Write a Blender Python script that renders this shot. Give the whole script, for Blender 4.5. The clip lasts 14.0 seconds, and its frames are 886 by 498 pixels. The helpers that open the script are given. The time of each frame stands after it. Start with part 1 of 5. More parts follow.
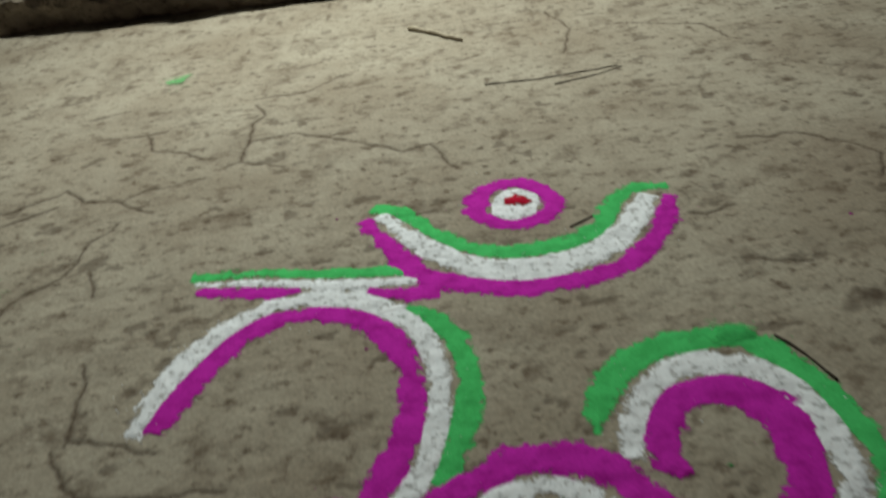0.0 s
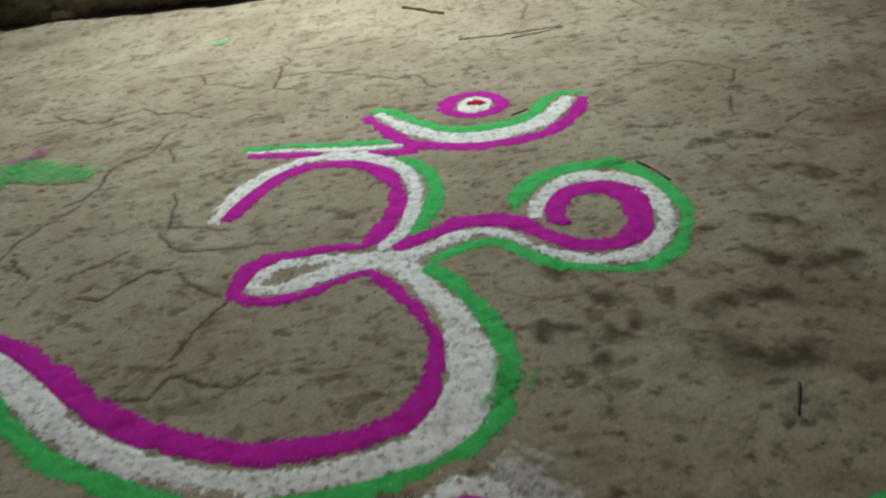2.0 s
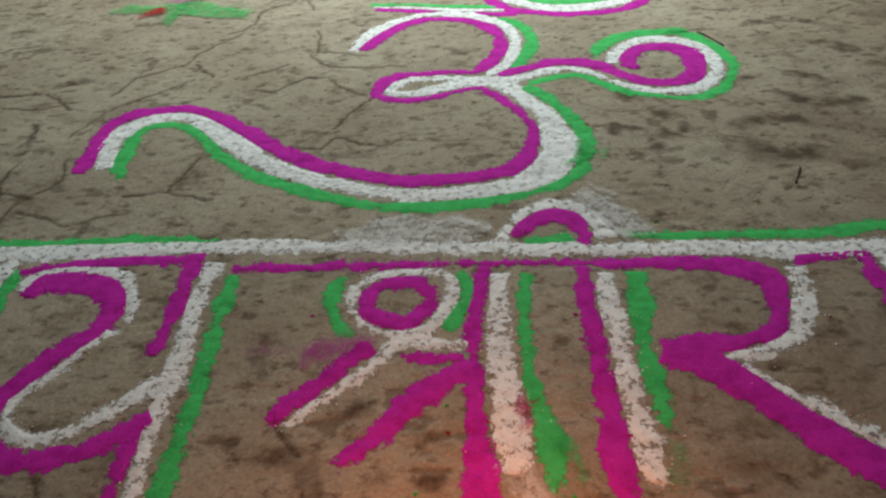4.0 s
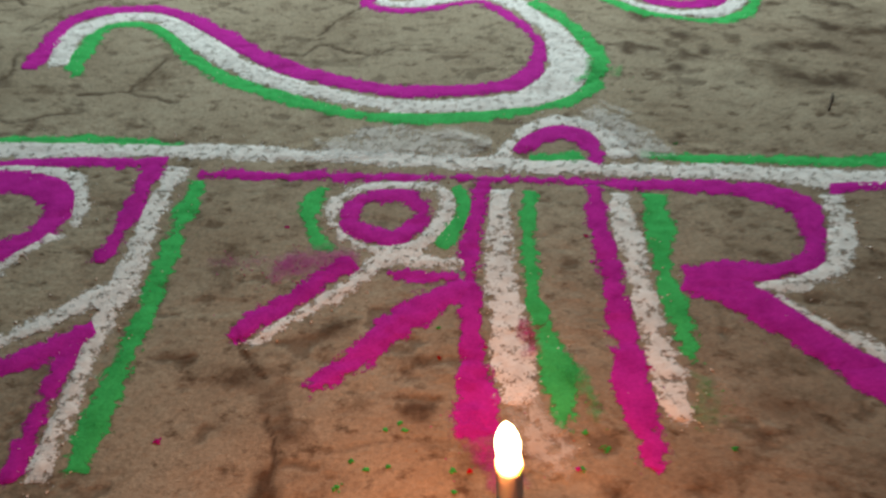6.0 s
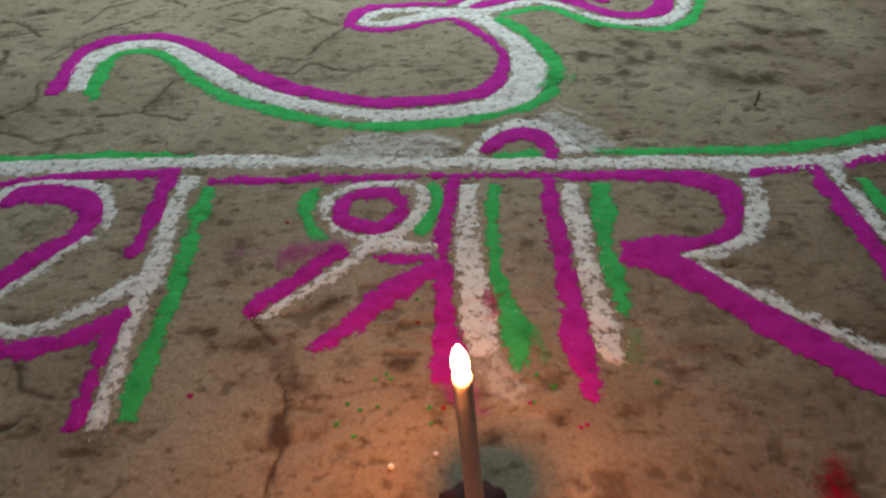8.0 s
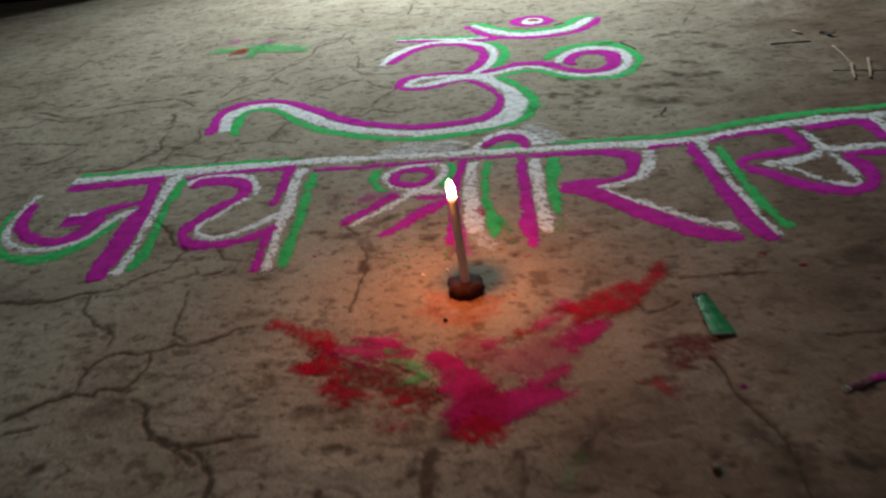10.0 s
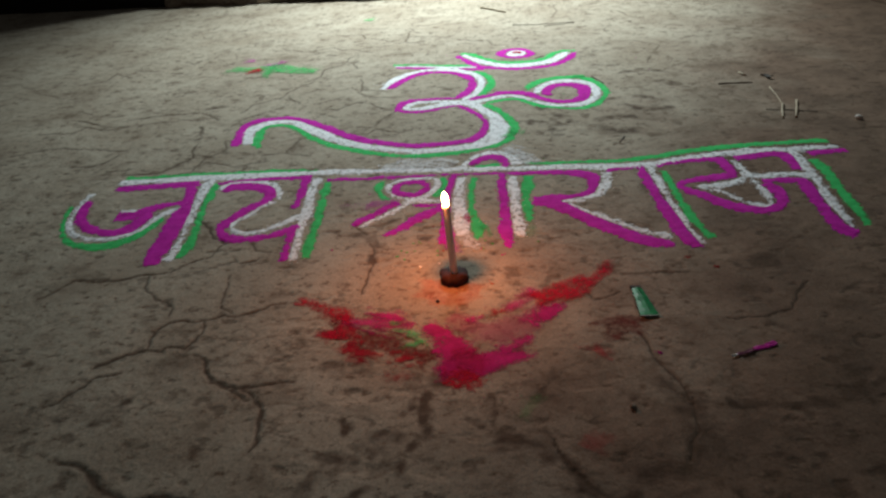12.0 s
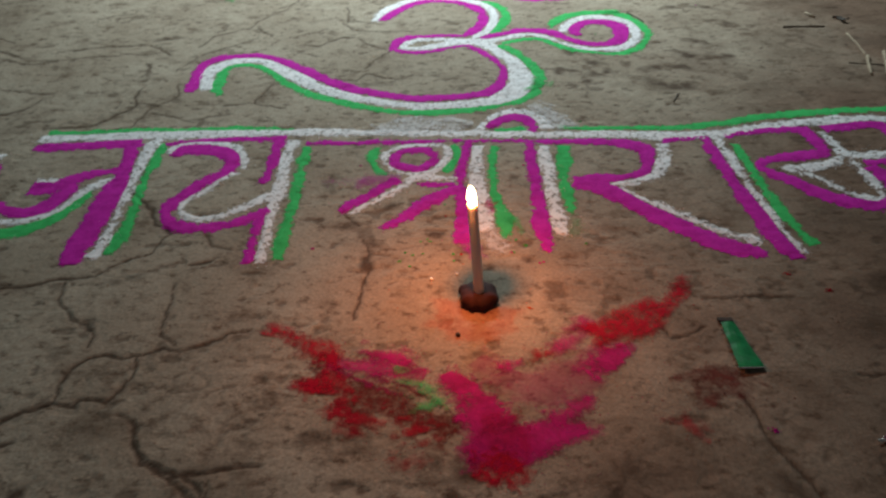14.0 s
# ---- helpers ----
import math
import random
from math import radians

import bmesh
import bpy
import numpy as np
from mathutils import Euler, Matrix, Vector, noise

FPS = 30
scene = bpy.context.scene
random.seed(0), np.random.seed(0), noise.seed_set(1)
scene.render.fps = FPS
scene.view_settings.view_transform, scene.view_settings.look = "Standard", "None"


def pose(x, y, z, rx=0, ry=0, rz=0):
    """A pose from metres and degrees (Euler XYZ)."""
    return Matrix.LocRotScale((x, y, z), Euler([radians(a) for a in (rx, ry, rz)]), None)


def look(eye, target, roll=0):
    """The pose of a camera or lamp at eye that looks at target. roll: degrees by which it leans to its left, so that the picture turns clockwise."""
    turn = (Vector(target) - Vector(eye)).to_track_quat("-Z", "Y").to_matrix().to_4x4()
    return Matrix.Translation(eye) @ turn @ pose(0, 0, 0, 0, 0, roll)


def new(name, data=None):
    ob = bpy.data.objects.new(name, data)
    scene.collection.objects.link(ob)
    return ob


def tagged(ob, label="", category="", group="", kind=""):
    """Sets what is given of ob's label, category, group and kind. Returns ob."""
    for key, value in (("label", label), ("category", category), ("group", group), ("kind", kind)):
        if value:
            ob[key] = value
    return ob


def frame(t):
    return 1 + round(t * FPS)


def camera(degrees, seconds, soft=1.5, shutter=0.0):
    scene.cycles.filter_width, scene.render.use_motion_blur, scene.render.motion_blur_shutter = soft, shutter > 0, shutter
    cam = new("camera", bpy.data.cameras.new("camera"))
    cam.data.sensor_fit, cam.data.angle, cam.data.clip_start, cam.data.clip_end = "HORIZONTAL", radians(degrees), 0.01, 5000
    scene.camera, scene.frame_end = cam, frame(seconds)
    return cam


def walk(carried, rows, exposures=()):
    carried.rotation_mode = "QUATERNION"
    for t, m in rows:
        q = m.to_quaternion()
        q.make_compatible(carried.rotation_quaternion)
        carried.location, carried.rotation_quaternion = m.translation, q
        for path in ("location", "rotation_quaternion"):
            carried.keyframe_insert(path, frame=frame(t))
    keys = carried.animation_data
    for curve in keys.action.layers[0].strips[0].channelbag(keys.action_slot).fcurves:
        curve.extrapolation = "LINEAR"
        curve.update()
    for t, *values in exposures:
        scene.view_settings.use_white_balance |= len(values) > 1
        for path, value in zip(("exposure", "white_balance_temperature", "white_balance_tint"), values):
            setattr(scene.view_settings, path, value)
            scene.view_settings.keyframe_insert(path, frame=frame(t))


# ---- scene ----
cam = camera(61.7, 14.0, soft=2.3, shutter=0.4)
PATH = [
    (0, (0.051, 0.106, 0.503), (0.062, 1.721, -0.678), -8.3),
    (0.5, (0.041, -0.003, 0.493), (0.111, 1.565, -0.746), -6.1),
    (1, (0.025, -0.129, 0.492), (0.056, 1.495, -0.675), -7.2),
    (1.5, (0.051, -0.219, 0.502), (0.144, 1.44, -0.611), -5.0),
    (2, (0.044, -0.327, 0.501), (0.074, 1.343, -0.6), -7.6),
    (2.5, (0.014, -0.438, 0.502), (-0.006, 1.226, -0.606), -7.3),
    (3, (-0.021, -0.547, 0.494), (-0.019, 1.109, -0.627), -7.1),
    (3.5, (-0.048, -0.635, 0.494), (-0.092, 0.96, -0.712), -4.9),
    (3.7, (-0.053, -0.662, 0.501), (-0.131, 0.929, -0.708), -4.5),
    (5.8, (-0.061, -0.647, 0.432), (-0.087, 0.906, -0.829), -1.2),
    (6, (-0.072, -0.621, 0.409), (-0.103, 0.907, -0.881), -0.7),
    (6.5, (-0.082, -0.564, 0.341), (-0.087, 0.888, -1.035), -0.1),
    (7, (-0.077, -0.549, 0.339), (-0.076, 0.881, -1.06), -1.2),
    (7.2, (-0.071, -0.566, 0.37), (-0.07, 0.886, -1.005), -1.9),
    (9.3, (-0.046, -1.066, 0.528), (-0.145, 0.606, -0.564), -5.0),
    (9.5, (-0.046, -1.117, 0.547), (-0.196, 0.581, -0.499), -6.2),
    (10, (0.001, -1.262, 0.557), (-0.141, 0.446, -0.474), -6.8),
    (10.5, (0.044, -1.405, 0.572), (0.051, 0.23, -0.58), -1.5),
    (11, (0.001, -1.449, 0.625), (-0.063, 0.231, -0.458), -1.7),
    (11.5, (0.01, -1.481, 0.646), (-0.048, 0.208, -0.423), -2.7),
    (12, (-0.001, -1.497, 0.675), (-0.094, 0.226, -0.336), -4.3),
    (12.5, (0.003, -1.47, 0.675), (-0.041, 0.286, -0.281), -2.8),
    (13, (-0.048, -1.373, 0.637), (-0.019, 0.32, -0.426), -0.3),
    (13.5, (-0.084, -1.276, 0.626), (-0.07, 0.394, -0.474), -2.5),
    (14, (-0.067, -1.158, 0.6), (-0.106, 0.454, -0.583), -2.2),
]

EXPOSURES = [(0.0, -1.03, 6900, 10), (0.5, -0.85, 6900, 10), (1.5, -0.72, 6900, 10), (2.5, -0.57, 6900, 10), (3.0, -0.37, 6900, 10), (3.7, -0.17, 6800, 10), (5.8, 0.12, 6600, 5), (6.5, 0.14, 6600, 5), (7.2, -0.18, 6600, 5), (9.3, 0.02, 6250, 10), (10.0, -0.1, 6250, 10), (10.8, 0.14, 6250, 10), (12.0, 0.02, 6250, 10), (14.0, 0.06, 6250, 10)]
walk(cam, [(t, look(eye, target, roll)) for t, eye, target, roll in PATH], EXPOSURES)

# ---- light: night sky, one tube lamp over the doorstep, the candle's flame ----
world = bpy.data.worlds.new("night")
scene.world = world
world.use_nodes = True
world.node_tree.nodes["Background"].inputs[0].default_value = (0.75, 0.72, 0.68, 1)
world.node_tree.nodes["Background"].inputs[1].default_value = 0.046

tube = new("tube_light", bpy.data.lights.new("tube_light", "AREA"))
tube.data.shape, tube.data.size, tube.data.size_y = "RECTANGLE", 1.2, 0.05
tube.data.energy, tube.data.color, tube.data.spread = 31.0, (0.92, 1.0, 0.95), radians(84)
tube.matrix_world = look((-0.06, 2.40, 1.70), (-0.06, 1.38, 0.0))

CANDLE = Matrix.Translation((-0.0415, -0.4535, 0.012)) @ pose(0, 0, 0, -7.9, -3.3, 0)
flame_light = new("flame_light", bpy.data.lights.new("flame_light", "POINT"))
flame_light.data.energy, flame_light.data.color, flame_light.data.shadow_soft_size = 1.7, (1.0, 0.275, 0.078), 0.003
flame_light.location = CANDLE @ Vector((-0.0016, -0.0050, 0.1420))


# ---- materials ----
def shader(name, rough=0.9):
    mat = bpy.data.materials.new(name)
    mat.use_nodes = True
    nodes, links = mat.node_tree.nodes, mat.node_tree.links
    bsdf = nodes["Principled BSDF"]
    bsdf.inputs["Roughness"].default_value = rough
    bsdf.inputs["Specular IOR Level"].default_value = 0.2
    geo = nodes.new("ShaderNodeNewGeometry")
    return mat, nodes, links, bsdf, geo.outputs["Position"]


def noise_node(nodes, links, where, scale, detail=6.0, rough=0.6, stretch=None):
    if stretch:
        mapping = nodes.new("ShaderNodeMapping")
        mapping.inputs["Scale"].default_value = stretch
        links.new(where, mapping.inputs["Vector"])
        where = mapping.outputs[0]
    node = nodes.new("ShaderNodeTexNoise")
    node.inputs["Scale"].default_value = scale
    node.inputs["Detail"].default_value = detail
    node.inputs["Roughness"].default_value = rough
    links.new(where, node.inputs["Vector"])
    return node.outputs["Fac"]


def ramp(nodes, links, fac, stops):
    node = nodes.new("ShaderNodeValToRGB")
    while len(node.color_ramp.elements) < len(stops):
        node.color_ramp.elements.new(0.5)
    for element, (place, colour) in zip(node.color_ramp.elements, stops):
        element.position, element.color = place, (*colour, 1)
    links.new(fac, node.inputs[0])
    return node.outputs[0]


def blend(nodes, links, fac, a, b, mode="MIX"):
    node = nodes.new("ShaderNodeMix")
    node.data_type, node.blend_type = "RGBA", mode
    for value, socket in ((fac, node.inputs[0]), (a, node.inputs[6]), (b, node.inputs[7])):
        if isinstance(value, float):
            socket.default_value = value
        elif isinstance(value, tuple):
            socket.default_value = (*value, 1)
        else:
            links.new(value, socket)
    return node.outputs[2]


def bump(nodes, links, bsdf, height, strength, distance):
    node = nodes.new("ShaderNodeBump")
    node.inputs["Strength"].default_value = strength
    node.inputs["Distance"].default_value = distance
    links.new(height, node.inputs["Height"])
    links.new(node.outputs[0], bsdf.inputs["Normal"])


def earth(name, pale, dark, rust, damp_and_falloff=None):
    mat, nodes, links, bsdf, where = shader(name, 0.92)
    broad = noise_node(nodes, links, where, 4.5, 6, 0.62)
    colour = ramp(nodes, links, broad, [(0.36, dark), (0.6, pale)])
    if damp_and_falloff:
        # trodden, damper brown earth towards the yard's open side, lamp falloff painted in
        split = nodes.new("ShaderNodeVectorMath")
        split.operation = "DOT_PRODUCT"
        split.inputs[1].default_value = (0.95, -0.45, 0.0)
        links.new(where, split.inputs[0])
        wavy = nodes.new("ShaderNodeMath")
        wavy.operation = "MULTIPLY_ADD"
        wavy.inputs[1].default_value = 1.1
        links.new(noise_node(nodes, links, where, 2.6, 7, 0.62), wavy.inputs[0])
        links.new(split.outputs["Value"], wavy.inputs[2])
        side = nodes.new("ShaderNodeMapRange")
        side.inputs["From Min"].default_value, side.inputs["From Max"].default_value = 0.70, 1.20
        links.new(wavy.outputs[0], side.inputs["Value"])
        soil = ramp(nodes, links, noise_node(nodes, links, where, 9.0, 7, 0.65), [(0.35, tuple(0.6 * c for c in damp_and_falloff)), (0.62, damp_and_falloff)])
        colour = blend(nodes, links, side.outputs[0], colour, soil)
        # shade of the cracks put into the colour, along with brown stains and flecks
        shade_and_stain = nodes.new("ShaderNodeAttribute")
        shade_and_stain.attribute_name = "crevice"
        tint_share = nodes.new("ShaderNodeMath")
        tint_share.operation = "MULTIPLY"
        tint_share.inputs[1].default_value = 0.92
        links.new(shade_and_stain.outputs["Fac"], tint_share.inputs[0])
        colour = blend(nodes, links, tint_share.outputs[0], colour, (0.058, 0.037, 0.024))
    for scale, low, high, stretch in ((8.0, 0.54, 0.80, (0.9, 1.1, 1)), (22.0, 0.535, 0.72, (0.9, 1.1, 1)), (60.0, 0.545, 0.68, (0.85, 1.15, 1))):
        stain = ramp(nodes, links, noise_node(nodes, links, where, scale, 7, 0.66, stretch), [(low, (0, 0, 0)), (high, (0.85, 0.85, 0.85))])
        colour = blend(nodes, links, stain, colour, rust)
    grain = noise_node(nodes, links, where, 260.0, 5, 0.72)
    colour = blend(nodes, links, 0.6, colour, ramp(nodes, links, grain, [(0.3, (0.32, 0.32, 0.32)), (0.7, (0.72, 0.72, 0.72))]), "OVERLAY")
    links.new(colour, bsdf.inputs["Base Color"])
    lumps = noise_node(nodes, links, where, 70.0, 10, 0.74)
    bump(nodes, links, bsdf, lumps, 0.8, 0.003)
    return mat


def powder(name, colour, deep, relief, grit=0.0, scale=420.0):
    """Dry powder: it thins out at ragged edges, by the density that each poured line carries."""
    mat, nodes, links, bsdf, where = shader(name, 0.95)
    bsdf.inputs["Specular IOR Level"].default_value = 0.1
    clump = noise_node(nodes, links, where, 45.0, 6, 0.65)
    tone = ramp(nodes, links, clump, [(0.32, deep), (0.56, colour)])
    fine = noise_node(nodes, links, where, scale, 5, 0.75)
    tone = blend(nodes, links, 0.45, tone, ramp(nodes, links, fine, [(0.3, (0.3, 0.3, 0.3)), (0.7, (0.7, 0.7, 0.7))]), "OVERLAY")
    links.new(tone, bsdf.inputs["Base Color"])
    bump(nodes, links, bsdf, fine, 0.7, relief)

    def maths(kind, a, c, d=0.0):
        node = nodes.new("ShaderNodeMath")
        node.operation = kind
        for value, socket in zip((a, c, d), node.inputs):
            if isinstance(value, float):
                socket.default_value = value
            else:
                links.new(value, socket)
        return node.outputs[0]

    held = {}
    for key in ("pour", "fringe", "lace", "veil"):
        node = nodes.new("ShaderNodeAttribute")
        node.attribute_name = key
        held[key] = node.outputs["Fac"]
    patchy = noise_node(nodes, links, where, 120.0, 7, 0.8)
    swing = maths("MULTIPLY", maths("SUBTRACT", patchy, 0.5), 10.0)
    broad = noise_node(nodes, links, where, 32.0, 5, 0.7)
    swing = maths("MULTIPLY_ADD", maths("SUBTRACT", broad, 0.5), 8.0, swing)
    thick = maths("MULTIPLY_ADD", swing, held["lace"], maths("DIVIDE", held["pour"], held["fringe"]))
    cover = nodes.new("ShaderNodeMapRange")
    cover.inputs["From Min"].default_value, cover.inputs["From Max"].default_value = -0.3, 0.9
    links.new(thick, cover.inputs["Value"])
    alpha = cover.outputs[0]
    if grit:
        crumbs = nodes.new("ShaderNodeMapRange")
        crumbs.inputs["From Min"].default_value, crumbs.inputs["From Max"].default_value = 0.41, 0.47
        links.new(noise_node(nodes, links, where, 105.0, 6, 0.74), crumbs.inputs["Value"])
        node = nodes.new("ShaderNodeAttribute")
        node.attribute_name = "grit"
        gaps = maths("MULTIPLY", maths("SUBTRACT", 1.0, crumbs.outputs[0]), node.outputs["Fac"])
        alpha = maths("MULTIPLY", alpha, maths("SUBTRACT", 1.0, gaps))
    links.new(maths("MULTIPLY", alpha, held["veil"]), bsdf.inputs["Alpha"])
    return mat


def plain(name, colour, rough=0.5, metal=0.0, vary=0.3, scale=60.0, coat=0.0):
    mat, nodes, links, bsdf, where = shader(name, rough)
    fac = noise_node(nodes, links, where, scale, 5, 0.6)
    low = tuple(c * (1 - vary) for c in colour)
    links.new(ramp(nodes, links, fac, [(0.35, low), (0.65, colour)]), bsdf.inputs["Base Color"])
    bsdf.inputs["Metallic"].default_value = metal
    bsdf.inputs["Specular IOR Level"].default_value = 0.5
    bsdf.inputs["Coat Weight"].default_value = coat
    bump(nodes, links, bsdf, fac, 0.25, 0.002)
    return mat


EARTH = earth("packed_earth", (0.36, 0.325, 0.258), (0.275, 0.236, 0.180), (0.088, 0.058, 0.036), (0.205, 0.143, 0.103))
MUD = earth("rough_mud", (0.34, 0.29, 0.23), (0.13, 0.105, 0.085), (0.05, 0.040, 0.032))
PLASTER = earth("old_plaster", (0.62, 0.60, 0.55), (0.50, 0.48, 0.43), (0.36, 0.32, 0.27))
LIME = earth("stained_limewash", (0.44, 0.38, 0.33), (0.34, 0.28, 0.235), (0.22, 0.17, 0.13))
# near-black colour carries the shade on the unlit house wall
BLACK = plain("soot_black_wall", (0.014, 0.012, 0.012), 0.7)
PINK = powder("pink_powder", (0.52, 0.020, 0.40), (0.38, 0.010, 0.28), 0.0010)
GREEN = powder("green_powder", (0.060, 0.52, 0.148), (0.040, 0.38, 0.10), 0.0010)
WHITE = powder("white_powder", (0.84, 0.88, 0.92), (0.66, 0.69, 0.72), 0.002, 0.55, 260.0)
RED = powder("red_powder", (0.44, 0.005, 0.030), (0.28, 0.005, 0.020), 0.0010)
MAROON = powder("maroon_powder", (0.17, 0.022, 0.022), (0.09, 0.022, 0.018), 0.0010)
CRIMSON = powder("crimson_powder", (0.48, 0.014, 0.185), (0.30, 0.010, 0.10), 0.0010)
ORANGE = powder("orange_powder", (0.62, 0.11, 0.025), (0.45, 0.06, 0.015), 0.0010)


# ---- relief of the ground ----
def lattice(ix, iy, seed):
    h = (ix.astype(np.int64) * 374761393 + iy.astype(np.int64) * 668265263 + seed * 974634541) & 0x7FFFFFFF
    h = ((h ^ (h >> 13)) * 1274126177) & 0x7FFFFFFF
    return ((h ^ (h >> 16)) & 0xFFFF) / 65535.0


def value_noise(x, y, seed):
    ix, iy = np.floor(x), np.floor(y)
    fx, fy = x - ix, y - iy
    fx, fy = fx * fx * (3 - 2 * fx), fy * fy * (3 - 2 * fy)
    a, b = lattice(ix, iy, seed), lattice(ix + 1, iy, seed)
    c, d = lattice(ix, iy + 1, seed), lattice(ix + 1, iy + 1, seed)
    return ((a * (1 - fx) + b * fx) * (1 - fy) + (c * (1 - fx) + d * fx) * fy) * 2 - 1


def fbm(x, y, size, seed, octaves=4):
    """Noise about 0 whose largest lumps are size metres across."""
    total, gain = 0, 0.55
    for k in range(octaves):
        total = total + gain * value_noise(x / size * 2**k + 17.3 * k, y / size * 2**k - 9.1 * k, seed + k)
        gain *= 0.5
    return total


CRACKS = []


def crack(width, way):
    """A crack in the dry earth, width in millimetres, along a few turning points."""
    CRACKS.append((width * 0.001, way))


crack(4, [(-0.654, 1.103), (-0.62, 1.064), (-0.593, 1.057), (-0.57, 1.032), (-0.54, 1.031), (-0.489, 1.053), (-0.469, 1.07), (-0.433, 1.029), (-0.382, 1.017), (-0.324, 0.972)])
crack(3, [(-0.38, 1.01), (-0.337, 1.036), (-0.299, 1.043), (-0.265, 1.046)])
crack(3, [(-0.273, 1.101), (-0.304, 1.131), (-0.362, 1.159), (-0.382, 1.218), (-0.428, 1.217), (-0.469, 1.229)])
crack(3, [(-0.382, 1.218), (-0.352, 1.218)])
crack(3, [(-0.507, 1.313), (-0.441, 1.326)])
crack(3, [(-0.214, 1.268), (-0.192, 1.223), (-0.212, 1.204), (-0.21, 1.138), (-0.215, 1.084), (-0.238, 1.07)])
crack(3, [(-0.214, 1.078), (-0.15, 1.047)])
crack(3, [(-0.206, 1.142), (-0.137, 1.145), (-0.04, 1.088), (0.021, 1.043), (0.062, 1.05), (0.092, 0.971)])
crack(3, [(-0.217, 1.296), (-0.135, 1.295), (-0.067, 1.348)])
crack(4, [(-0.498, 0.694), (-0.468, 0.716), (-0.456, 0.761), (-0.457, 0.803), (-0.439, 0.825), (-0.403, 0.848), (-0.394, 0.88), (-0.391, 0.92), (-0.363, 0.955)])
crack(2, [(-0.375, 0.856), (-0.352, 0.799)])
crack(3, [(-0.328, 0.685), (-0.315, 0.646), (-0.319, 0.62), (-0.313, 0.58)])
crack(4, [(-0.326, 0.576), (-0.306, 0.542), (-0.282, 0.513), (-0.259, 0.51), (-0.212, 0.505), (-0.186, 0.506), (-0.153, 0.505)])
crack(3, [(-0.314, 0.586), (-0.265, 0.57), (-0.221, 0.554)])
crack(4, [(-0.401, 0.442), (-0.368, 0.432), (-0.344, 0.453), (-0.314, 0.473), (-0.279, 0.475)])
crack(3, [(-0.422, 0.494), (-0.394, 0.507), (-0.358, 0.536)])
crack(3, [(-0.276, 0.461), (-0.245, 0.423), (-0.211, 0.401)])
crack(5, [(-0.203, 0.39), (-0.219, 0.36), (-0.237, 0.341), (-0.243, 0.31), (-0.252, 0.293)])
crack(4, [(-0.306, 0.242), (-0.282, 0.244), (-0.262, 0.243), (-0.248, 0.263), (-0.235, 0.267), (-0.21, 0.247), (-0.173, 0.237), (-0.151, 0.253)])
crack(3, [(0.343, 0.79), (0.359, 0.786), (0.393, 0.798)])
crack(3, [(0.367, 0.698), (0.427, 0.683)])
crack(2, [(0.462, 0.941), (0.537, 0.932), (0.592, 0.878), (0.6, 0.852), (0.577, 0.812)])
crack(2, [(0.552, 0.755), (0.526, 0.685)])
crack(3, [(0.587, 0.643), (0.643, 0.673)])
crack(3, [(0.324, 1.514), (0.346, 1.415), (0.313, 1.304)])
crack(2, [(0.409, 1.413), (0.565, 1.336), (0.58, 1.269)])
crack(3, [(0.362, 0.399), (0.39, 0.393)])
crack(4, [(-1.17, 0.362), (-1.071, 0.349), (-1.045, 0.395), (-0.978, 0.365), (-0.946, 0.381), (-0.862, 0.404), (-0.799, 0.403)])
crack(2, [(-1.164, 0.21), (-1.095, 0.245), (-1.038, 0.248), (-0.877, 0.21)])
crack(3, [(-0.804, 0.417), (-0.738, 0.408), (-0.683, 0.43)])
crack(3, [(-0.648, 0.309), (-0.612, 0.398), (-0.509, 0.495)])
crack(3, [(-0.622, 0.24), (-0.599, 0.183), (-0.64, 0.136), (-0.656, 0.057), (-0.724, 0.028), (-0.794, 0.006)])
crack(2, [(-0.633, 0.112), (-0.556, 0.077), (-0.482, 0.101)])
crack(2, [(-1.438, 0.814), (-1.337, 0.725), (-1.264, 0.687)])
crack(2, [(-1.242, 0.793), (-1.172, 0.822), (-1.166, 0.899), (-1.097, 0.845)])
crack(22, [(0.15, 0.255), (0.177, 0.236), (0.212, 0.233)])
crack(18, [(0.241, 0.26), (0.264, 0.249)])
crack(18, [(0.209, 0.297), (0.243, 0.299)])
crack(22, [(0.309, 0.255), (0.368, 0.267), (0.414, 0.251)])
crack(26, [(0.311, 0.199), (0.345, 0.168), (0.392, 0.166)])
crack(22, [(0.191, 0.195), (0.201, 0.163)])
crack(18, [(0.436, 0.41), (0.467, 0.383)])
crack(16, [(0.437, 0.606), (0.498, 0.623), (0.561, 0.592)])
crack(18, [(0.521, 0.513), (0.558, 0.478)])
crack(24, [(0.402, 0.337), (0.441, 0.311), (0.498, 0.309)])
crack(18, [(0.175, 0.401), (0.186, 0.343)])
crack(6, [(-0.72, -0.397), (-0.668, -0.406), (-0.623, -0.397), (-0.594, -0.387), (-0.553, -0.385)])
crack(3, [(-0.553, -0.385), (-0.542, -0.367), (-0.515, -0.348), (-0.493, -0.335), (-0.486, -0.296), (-0.475, -0.284)])
crack(6, [(-0.576, -0.166), (-0.556, -0.192), (-0.525, -0.225), (-0.508, -0.261), (-0.475, -0.284), (-0.464, -0.284)])
crack(5, [(-0.585, -0.392), (-0.577, -0.433), (-0.564, -0.446), (-0.551, -0.472), (-0.525, -0.48), (-0.508, -0.499), (-0.509, -0.519)])
crack(4, [(-0.437, -0.404), (-0.433, -0.438), (-0.432, -0.475), (-0.425, -0.5), (-0.405, -0.516)])
